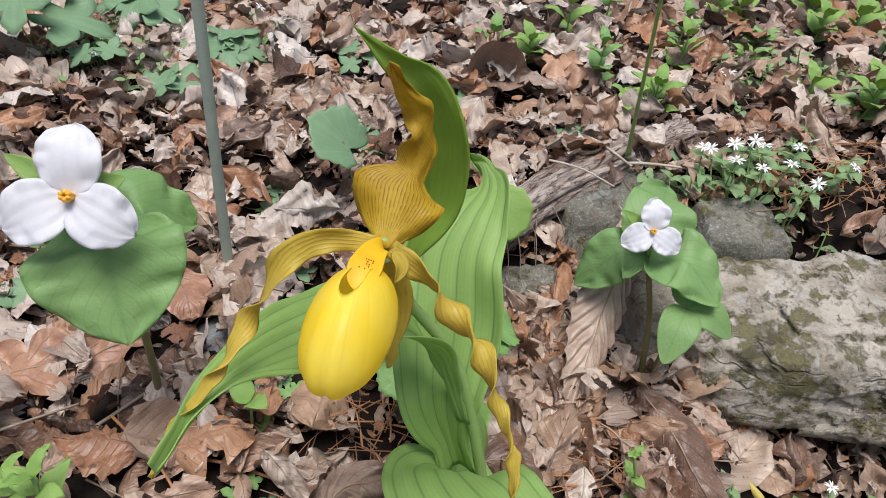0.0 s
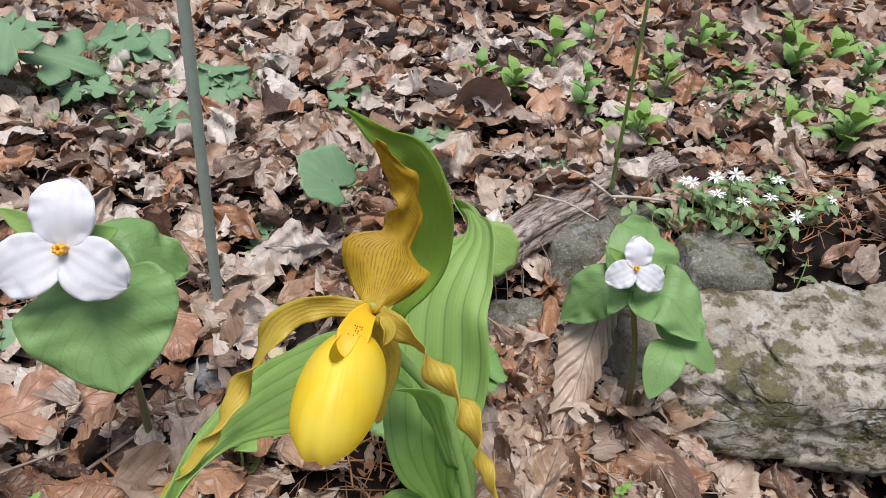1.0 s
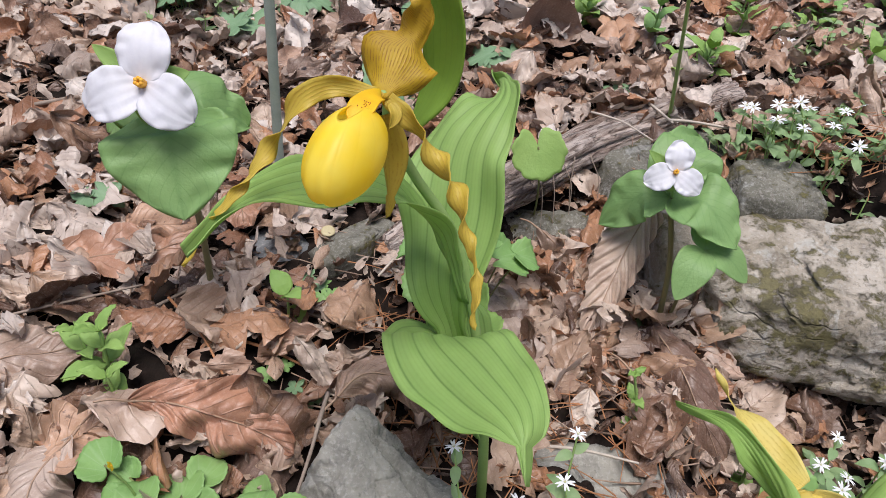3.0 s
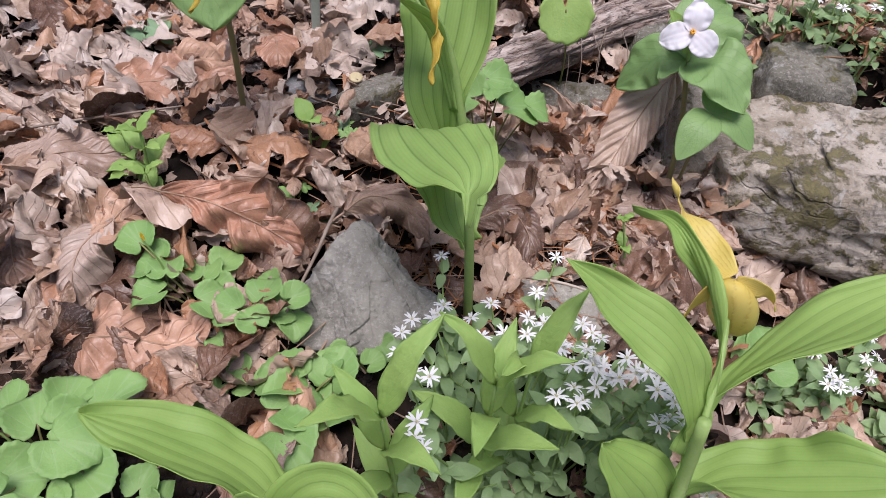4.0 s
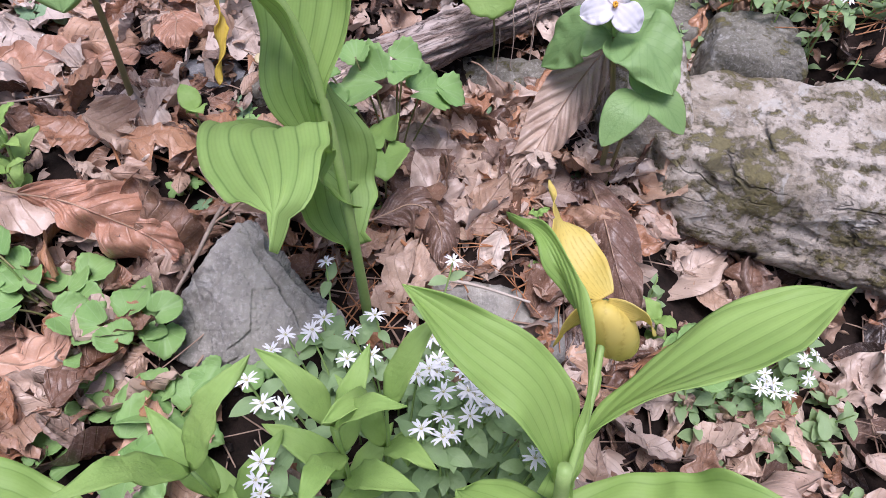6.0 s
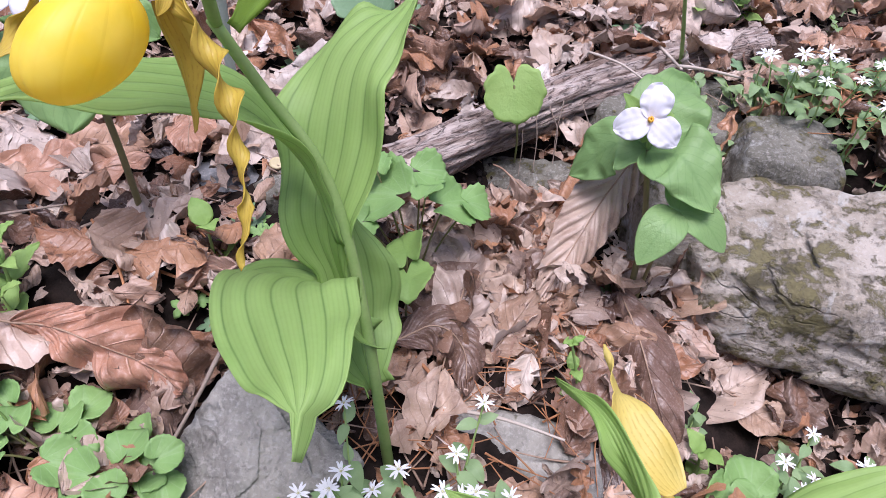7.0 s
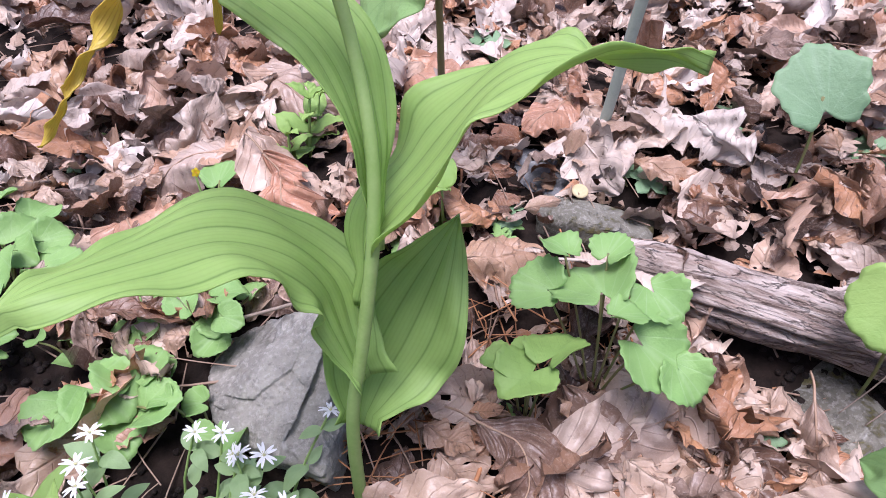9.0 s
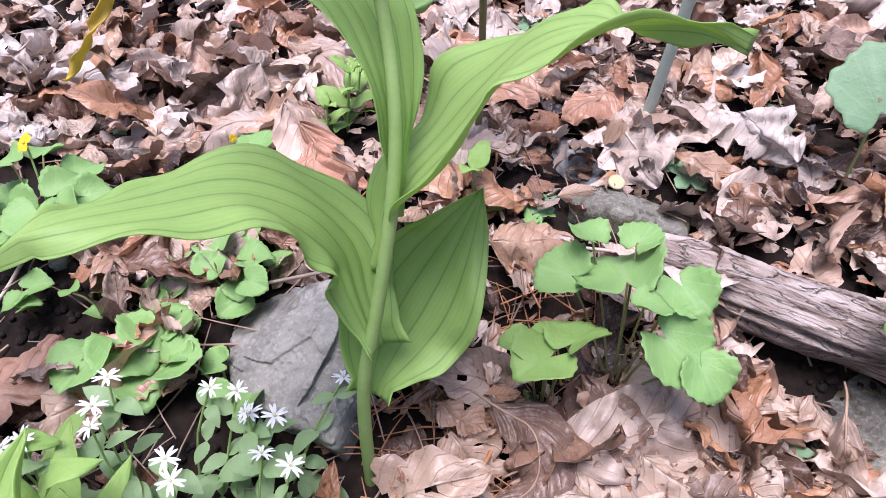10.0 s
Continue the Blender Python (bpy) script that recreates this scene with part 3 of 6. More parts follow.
def rocks():
    solo("boulder", rock_geo((0.46, 0.46, -0.06), [((-.05, -.20, 1), 0.061), ((-.10, -.97, .20), 0.052), ((-.92, -.25, .25), 0.196), ((-.61, -.76, .20), 0.132), ((.05, 1, .1), 0.086),
         ((-.62, .10, .78), 0.176), ((1, .1, .1), 0.34), ((0, 0, -1), 0.12), ((-.30, -.55, .78), 0.102), ((-.1, -.8, -.6), 0.056), ((-.35, .8, .4), 0.150)], 7, 0.007, 15, 3.0, 26.0, 0.0085), M_ROCK,
         "large pale grey boulder with lichen and dark moss patches", "rock")
    solo("stone", rock_geo((-0.012, 0.238, -0.012), [((.28, -.28, .92), 0.0245), ((-.30, -.38, .87), 0.027), ((-.95, .1, .1), 0.047), ((-.89, .45, .1), 0.036), ((.56, .83, .15), 0.036),
         ((-.05, -.95, -.3), 0.043), ((.75, -.66, -.15), 0.040), ((0, 0, -1), 0.045), ((0, .3, .95), 0.050)], 7, 0.0030, 30, 7.0, 30.0, 0.0042), M_STONE,
         "pointed light grey stone beside the orchid", "rock")
    for x, y, r in ((-0.131, 0.086, 0.008), (-0.085, 0.042, 0.0085), (-0.108, 0.010, 0.010)):
        solo("pebble", rock_geo((x, y, ground_height(x, y) + r * 0.3), [((.2, -.1, 1), r * 0.7), ((1, .2, .1), r), ((-1, .3, .2), r), ((0, 1, .1), r * 0.8), ((.2, -1, .2), r * 0.9), ((0, 0, -1), r)], 3, r * 0.1, 120, x * 90, 8.0), M_STONE,
             "small brownish pebble in bare soil", "stone", "pebbles")
    solo("stone", rock_geo((0.140, 0.290, -0.060), [((0, -.1, 1), 0.020), ((-1, .1, .1), 0.050), ((1, .2, 0), 0.050), ((0, -1, .2), 0.025), ((0, 1, .2), 0.025), ((0, 0, -1), 0.03)], 4, 0.004, 24, 2.0),
         M_STONE, "flat grey stone sunk in leaf litter", "rock")
    solo("stone", rock_geo((-0.150, 0.006, -0.035), [((0, .05, 1), 0.043), ((-1, 0, .2), 0.07), ((.95, .2, .2), 0.052), ((0, -1, .2), 0.06), ((.1, 1, .3), 0.047), ((0, 0, -1), 0.04)], 6, 0.004, 26, 9.0, 9.0, 0.0012),
         M_BROWNSTONE, "rounded brownish grey stone in bare soil", "rock")
    solo("stone", rock_geo((-0.058, 0.458, -0.005), [((-.1, .1, 1), 0.016), ((.75, -.65, .1), 0.012), ((-.75, .65, .1), 0.02), ((-.6, -.8, 0), 0.040), ((.6, .8, 0), 0.040), ((0, 0, -1), 0.03)], 4, 0.003, 30, 5.0),
         M_MOSSY, "small blocky mossy stone behind the log", "rock")
    solo("slate_slab", rock_geo((-0.135, 0.445, -0.010), [((.05, -.1, 1), 0.009), ((.75, -.65, 0), 0.022), ((-.75, .65, 0), 0.022), ((-.6, -.8, 0), 0.036), ((.6, .8, 0), 0.034), ((0, 0, -1), 0.02)], 4, 0.002, 30, 1.0),
         M_SLATE, "thin dark slate slab under dead leaves", "rock")
    solo("stone", rock_geo((0.042, 0.520, -0.066), [((.1, -.3, 1), 0.020), ((-1, 0, .1), 0.024), ((1, 0, .1), 0.020), ((0, -1, .3), 0.020), ((0, 1, 0), 0.03), ((0, 0, -1), 0.03)], 4, 0.003, 30, 12.0),
         M_MOSSY, "small mossy stone under the log", "rock")
    solo("stone", rock_geo((0.110, 0.536, -0.058), [((-.1, -.3, 1), 0.022), ((-1, -.3, .1), 0.036), ((1, 0, .1), 0.050), ((.1, -1, .4), 0.026), ((0, 1, 0), 0.03), ((0, 0, -1), 0.03)], 4, 0.003, 30, 15.0),
         M_MOSSY, "grey angular stone under the log", "rock")
    solo("stone", rock_geo((0.235, 0.628, -0.015), [((0, -.1, 1), 0.028), ((-1, 0, .2), 0.070), ((1, .1, .2), 0.06), ((0, -1, .4), 0.04), ((0, 1, 0), 0.045), ((0, 0, -1), 0.04)], 5, 0.005, 22, 18.0),
         M_MOSSY, "flat mossy brown stone behind the trillium", "rock")
    solo("stone", rock_geo((0.320, 0.580, -0.01), [((0, -.1, 1), 0.034), ((-1, 0, .2), 0.035), ((1, .1, .2), 0.05), ((0, -1, .3), 0.035), ((0, 1, 0), 0.03), ((0, 0, -1), 0.05)], 5, 0.005, 22, 21.0),
         M_MOSSY, "mossy stone against the boulder", "rock")
    solo("stone", rock_geo((0.232, 0.510, -0.045), [((0, -.3, 1), 0.055), ((-1, -.1, .1), 0.030), ((1, .1, .2), 0.05), ((0, -1, .15), 0.04), ((0, 1, 0), 0.05), ((0, 0, -1), 0.06)], 5, 0.004, 22, 25.0),
         M_ROCK, "upright grey stone behind the small trillium", "rock")


rocks()


def log_geo(points, r0, r1, sides=56, n=190):
    """A weathered branch: long ridges, splits and a broken end."""
    P = spline(points, n)
    T = np.gradient(P, axis=0)
    verts, faces, uvs = [], [], []
    for i in range(n + 1):
        t = unit(T[i])
        a = unit(np.cross(t, (0, 0, 1)))
        b = np.cross(a, t)
        f = i / n
        r = r0 + (r1 - r0) * f
        for k in range(sides):
            w = 2 * math.pi * k / sides
            c, s = math.cos(w), math.sin(w)
            big = 0.16 * noise.noise(Vector((c * 1.2, s * 1.2, f * 7)))
            ridge = 0.20 * abs(noise.noise(Vector((c * 5, s * 5, f * 3.5)))) + 0.16 * abs(noise.noise(Vector((c * 12, s * 12, f * 6))))
            split = -0.40 * max(0, 0.16 - abs(noise.noise(Vector((c * 3.4 + 5, s * 3.4, f * 2.2))))) / 0.16
            fine = 0.05 * noise.noise(Vector((c * 9, s * 9, f * 60)))
            end = 1 - 0.35 * max(0, 0.05 - f) / 0.05 * (0.5 + noise.noise(Vector((c * 3, s * 3, 2.0))))
            rr = r * (1 + big + ridge + split + fine) * end
            verts.append(P[i] + rr * (c * a + 0.82 * s * b) + t * 0.012 * noise.noise(Vector((c * 2.5, s * 2.5, 7.0))) * (1 - min(1, f * 20)))
            uvs.append((k / sides, f * 1.5))
    for i in range(n):
        for k in range(sides):
            k2 = (k + 1) % sides
            faces.append((i * sides + k, i * sides + k2, (i + 1) * sides + k2, (i + 1) * sides + k))
    faces.append(tuple(range(sides - 1, -1, -1)))
    faces.append(tuple(n * sides + k for k in range(sides)))
    return verts, faces, uvs


solo("fallen_log", log_geo([(-0.03, 0.452, 0.0), (0.02, 0.505, 0.0), (0.075, 0.565, -0.002), (0.14, 0.625, 0.005), (0.22, 0.68, 0.012), (0.32, 0.735, 0.02)], 0.020, 0.026), M_BARK,
     "weathered grey-brown fallen branch with cracked wood", "log")


# ---- flowering plants ----
M_COLUMN = simple("orchid_column", (0.93, 0.62, 0.02), (0.85, 0.52, 0.02), 180, 0.45, 0.3)
M_FRECKLE = simple("freckle", (0.45, 0.07, 0.02), (0.38, 0.05, 0.02), 200, 0.5)


def slipper_leaf(v):
    """Broad, pleated, clasping leaf with a drawn-out tip."""
    return max(0.34 * (1 - v) ** 1.5, math.sin(math.pi * v ** 0.72) ** 0.92)


def tipped(a, b, body, tail):
    """Outline of a clasping leaf: a full body and a narrow drawn-out tip."""
    def outline(v):
        full = math.sin(math.pi * min(1, v / body) ** a) ** b if v < body else 0
        return max(0.34 * (1 - v) ** 1.5 if v < body else 0, full, tail * ((1 - v) / 0.4) ** 0.8 if v > 0.6 else 0)
    return outline


def pouch_geo(mouth, toe, up, length, width, height):
    """The inflated lip: an egg with a furrowed front and an opening with an inrolled rim near the heel, hollow inside."""
    ax = unit(np.asarray(toe, float))
    zz = unit(np.asarray(up, float) - ax * np.dot(up, ax))
    xx = np.cross(ax, zz)
    c = np.asarray(mouth, float)
    seg, rings = 44, 34
    verts, faces, uvs = [], [], []
    hole = unit(np.array([0.0, -0.62, 0.78]))

    def place(d, shrink):
        q = np.array([width / 2 * d[0], length / 2 * d[1], height / 2 * d[2]])
        lump = 1 + 0.05 * d[1] - 0.10 * max(0, -d[1]) ** 2
        q = q * lump * shrink
        furrow = 1 - 0.005 * math.cos(10 * math.atan2(d[0], d[2])) * (1 - abs(d[1])) - 0.055 * math.exp(-(d[0] / 0.13) ** 2) * max(0, d[1]) - 0.022 * math.exp(-((abs(d[0]) - 0.46) / 0.12) ** 2) * max(0, d[1] + 0.2)
        q *= furrow
        return c + xx * q[0] + ax * q[1] + zz * q[2]

    hx = np.array([1.0, 0, 0])
    hy = np.cross(hole, hx)
    start = 0.24
    NOTCH = math.pi / 2 if hy[1] > 0 else -math.pi / 2
    for i in range(rings + 1):
        for k in range(seg):
            w = 2 * math.pi * k / seg
            first = start + 0.44 * max(0, math.cos(w - NOTCH)) ** 3
            p = first + (math.pi - first) * i / rings
            d = math.cos(p) * hole + math.sin(p) * (math.cos(w) * hx * 0.9 + math.sin(w) * hy)
            d = unit(d)
            verts.append(place(d, 1.0))
            uvs.append((k / seg, i / rings))
    inner = 5
    for i in range(1, inner + 1):
        for k in range(seg):
            w = 2 * math.pi * k / seg
            p = start + 0.44 * max(0, math.cos(w - NOTCH)) ** 3 + 0.5 * i / inner
            d = unit(math.cos(p) * hole + math.sin(p) * (math.cos(w) * hx * 0.9 + math.sin(w) * hy))
            verts.append(place(d, 1.0 - 0.10 * min(1, i / 2)))
            uvs.append((k / seg, 0.02))
    for i in range(rings):
        for k in range(seg):
            k2 = (k + 1) % seg
            faces.append((i * seg + k, (i + 1) * seg + k, (i + 1) * seg + k2, i * seg + k2))
    o = (rings + 1) * seg
    for i in range(inner):
        for k in range(seg):
            k2 = (k + 1) % seg
            a = k if i == 0 else o + (i - 1) * seg + k
            b = k2 if i == 0 else o + (i - 1) * seg + k2
            faces.append((a, b, o + i * seg + k2, o + i * seg + k))
    return verts, faces, uvs


def hood(v):
    """Outline of the upper sepal: a flaring hood, then a narrow drawn-out ribbon."""
    if v < 0.31:
        return 0.12 + 0.88 * math.sin(math.pi * 0.5 * (v / 0.31)) ** 1.1
    if v < 0.39:
        return 1.0 - 0.66 * ((v - 0.31) / 0.08) ** 0.8
    w = (v - 0.39) / 0.61
    return max(0.0, (0.34 + 0.06 * math.sin(math.pi * w * 1.5)) * (1 - w ** 2.2) ** 0.8)


def ribbon(v):
    return max(0.02, (0.45 + 0.55 * math.sin(math.pi * min(1, v * 1.25)) if v < 0.8 else 0.85) * (1 - v) ** 0.35 * (1 - 0.25 * v))


def orchid_in_flower():
    o = thing("lady_slipper_orchid", (0.062, 0.256, ground_height(0.062, 0.256)), "yellow lady's slipper orchid in bloom, pleated green leaves", "flower", "lady's slippers")
    part("stem", tube([(0.062, 0.256, -0.06), (0.056, 0.260, 0.045), (0.048, 0.272, 0.10), (0.039, 0.282, 0.145), (0.028, 0.287, 0.178), (0.010, 0.288, 0.207), (-0.003, 0.284, 0.238)], 0.0036, 0.0023, 10, 34), M_STEM, o)
    part("flower_stalk", tube([(-0.002, 0.2845, 0.236), (0.0, 0.279, 0.252), (0.003, 0.266, 0.263), (0.002, 0.250, 0.269)], 0.0025, 0.0025, 10, 20), M_STEM, o)
    part("leaf", blade([(0.0519, 0.264, 0.0394), (0.0403, 0.276, 0.0569), (0.0351, 0.2879, 0.0744), (0.0303, 0.3, 0.0924), (0.0255, 0.3121, 0.1103), (0.0207, 0.3241, 0.1282)], 0.0305,
         [(0.83, -0.47, 0.3), (0.81, -0.43, 0.39), (0.79, -0.38, 0.48), (0.76, -0.31, 0.57)], 54, 28, lambda v: max(0.34 * (1 - v) ** 1.5, math.sin(math.pi * v ** 0.8) ** 0.97), 0.17, 0.00045, 6, 0.004, seed=1.0, wrap=0.45, wave=0.0022, waves=1.6), M_ORCHID, o, thick=0.0004)
    part("leaf", blade([(0.0508, 0.2691, 0.0726), (0.0383, 0.267, 0.095), (0.0292, 0.264, 0.1176), (0.0278, 0.2512, 0.1407), (0.0326, 0.2301, 0.1599), (0.047, 0.2044, 0.1725), (0.06, 0.1803, 0.181), (0.064, 0.16, 0.174)], 0.0285,
         [(0.52, 0.55, 0.65), (0.21, 0.43, 0.88), (-0.05, 0.29, 0.96), (-0.28, 0.14, 0.95), (-0.42, 0.05, 0.91)], 56, 28, tipped(1.15, 0.5, 0.93, 0.30), -0.09, 0.0005, 6, 0.005, seed=2.2, wrap=0.78, wave=0.0035, waves=1.5), M_ORCHID, o, thick=0.0004)
    part("leaf", blade([(0.036, 0.2782, 0.1009), (0.0263, 0.2866, 0.1388), (0.0279, 0.3072, 0.1666), (0.0294, 0.3283, 0.1931), (0.0372, 0.3425, 0.2062), (0.047, 0.36, 0.211), (0.048, 0.384, 0.208), (0.045, 0.41, 0.193)], 0.0275,
         [(-0.03, -0.91, 0.42), (-0.11, -0.84, 0.54), (-0.23, -0.75, 0.62), (-0.53, -0.6, 0.59), (-0.5, -0.45, 0.7), (-0.2, -0.3, 0.95)], 56, 28, tipped(1.08, 0.85, 0.84, 0.36), 0.02, 0.00045, 6, 0.005, seed=3.4, wrap=0.88, wave=0.0025, waves=1.6), M_ORCHID, o, thick=0.0004)
    part("leaf", blade([(0.0351, 0.2808, 0.1343), (0.0201, 0.287, 0.1769), (-0.0043, 0.2806, 0.2053), (-0.0252, 0.2518, 0.2272), (-0.045, 0.2253, 0.2358), (-0.0561, 0.1971, 0.2341)], 0.0175,
         [(0.78, 0.62, 0.04), (0.76, 0.51, 0.4), (0.43, 0.2, 0.88), (-0.02, -0.12, 0.99), (-0.26, -0.27, 0.93)], 52, 28, tipped(1.0, 1.0, 0.95, 0.25), 0.15, 0.0004, 6, 0.004, seed=4.1, wrap=0.5, wave=0.0015, waves=1.6), M_ORCHID, o, thick=0.0004)
    part("bract", blade([(0.010, 0.276, 0.240), (0.0200, 0.286, 0.2564), (0.0215, 0.288, 0.277), (0.0185, 0.287, 0.292), (0.0135, 0.285, 0.3034), (0.005, 0.281, 0.311), (-0.0063, 0.276, 0.324)], 0.0088, [(-0.5, -1, 0.2), (-0.3, -1, 0.3), (0.2, -1, 0.6)], 34, 16, slipper_leaf, 0.30, 0.0003, 7, 0.0015, seed=5.0), M_BRACT, o, "bright green bract behind the flower", thick=0.0004)
    part("dorsal_sepal", blade([(0.002, 0.249, 0.269), (0.005, 0.257, 0.2755), (0.0075, 0.2635, 0.281), (0.0115, 0.269, 0.2865), (0.0138, 0.272, 0.2974), (0.008, 0.272, 0.3063), (0.0035, 0.270, 0.3173)], 0.0148,
         [(0, -1, 0.7), (0, -1, 0.7), (0.1, -1, 0.7), (0.7, -0.7, 0.4), (-0.4, -0.9, 0.3), (0.5, -0.8, 0.3)], 44, 16, hood, -0.35, 0.0, 7, 0.003, seed=6.0, wave=0.001, waves=4), M_SEPAL, o, "mustard-brown veined upper sepal", thick=0.0003)
    part("synsepal", blade([(0.003, 0.250, 0.262), (0.006, 0.250, 0.245), (0.005, 0.248, 0.230), (0.003, 0.247, 0.216)], 0.0070, [(0.3, -1, 0.2), (0.2, -1, 0.1)], 26, 10, ribbon, -0.3, seed=7.0, twist=[0, 20, 60]), M_TEPAL, o, "yellow-green lower sepal behind the pouch", thick=0.0003)
    part("petal", blade([(0.000, 0.249, 0.2705), (-0.0139, 0.247, 0.2737), (-0.0233, 0.244, 0.2708), (-0.0291, 0.240, 0.2635), (-0.0346, 0.234, 0.2557), (-0.0405, 0.226, 0.2495), (-0.048, 0.2175, 0.2415), (-0.0555, 0.2095, 0.2335), (-0.0616, 0.2014, 0.2252)], 0.0054,
         [(0, -0.8, 0.9), (0, -0.6, 1), (-0.3, -0.8, 0.7)], 60, 8, ribbon, 0.25, wave=0.0012, waves=6, seed=8.0, twist=[0, -40, 60, 240, 430, 620]), M_TEPAL, o, "twisted ribbon petal with brown streaks", thick=0.0003)
    part("petal", blade([(0.004, 0.249, 0.2690), (0.0155, 0.245, 0.2610), (0.0240, 0.236, 0.2530), (0.0315, 0.227, 0.2460), (0.0370, 0.216, 0.2360), (0.0405, 0.206, 0.2250), (0.0415, 0.195, 0.2130)], 0.0060,
         [(0, -0.8, 0.9), (0, -0.6, 1), (0.3, -0.8, 0.7)], 60, 8, ribbon, 0.25, wave=0.0012, waves=6, seed=9.0, twist=[0, 80, 280, 490, 700, 900]), M_TEPAL, o, "twisted ribbon petal with brown streaks", thick=0.0003)
    d = unit(np.array([-0.30, -0.93, -0.16]))
    middle = np.array([-0.0058, 0.2262, 0.2612])
    part("pouch", pouch_geo(middle, d, (-0.1, -0.1, 1), 0.043, 0.0240, 0.0275), M_POUCH, o, "inflated glossy yellow slipper pouch")
    shield = blade([(0.002, 0.2490, 0.2690), (0.0010, 0.2470, 0.2710), (-0.0008, 0.2425, 0.2722), (-0.0026, 0.2365, 0.2722), (-0.0044, 0.2300, 0.2700)], 0.0048, [(0, -0.5, 0.8), (-0.05, -0.6, 0.8)], 24, 12,
                  lambda v: (0.55 + 0.45 * min(1, 1.6 * v)) * (1 if v < 0.65 else max(0.04, 1 - ((v - 0.65) / 0.35) ** 2) ** 0.5), 0.22)
    part("column", shield, M_COLUMN, o, "deep yellow shield over the pouch opening", thick=0.0005)
    dots = []
    rnd = random.Random(4)
    for k in range(14):
        c = np.asarray(shield[0][rnd.randrange(12, 18) * 13 + rnd.randrange(4, 9)]) + (0, -0.0003, 0.0004)
        dots.append(ellipsoid(c, np.eye(3), (0.00022, 0.00022, 0.00022), 6, 4))
    part("freckles", join(*dots), M_FRECKLE, o, "tiny red freckles by the opening")
    for sx in (-1, 1):
        part("side_flap", blade([(0.002 + sx * 0.003, 0.2485, 0.2680), (0.001 + sx * 0.0062, 0.2455, 0.2650), (-0.0005 + sx * 0.0062, 0.2425, 0.2610)], 0.0024, (sx * 0.6, -0.7, 0.5), 10, 6, ovate, 0.5), M_TEPAL, o, "pale flap beside the column", thick=0.0004)
    return o


orchid_in_flower()


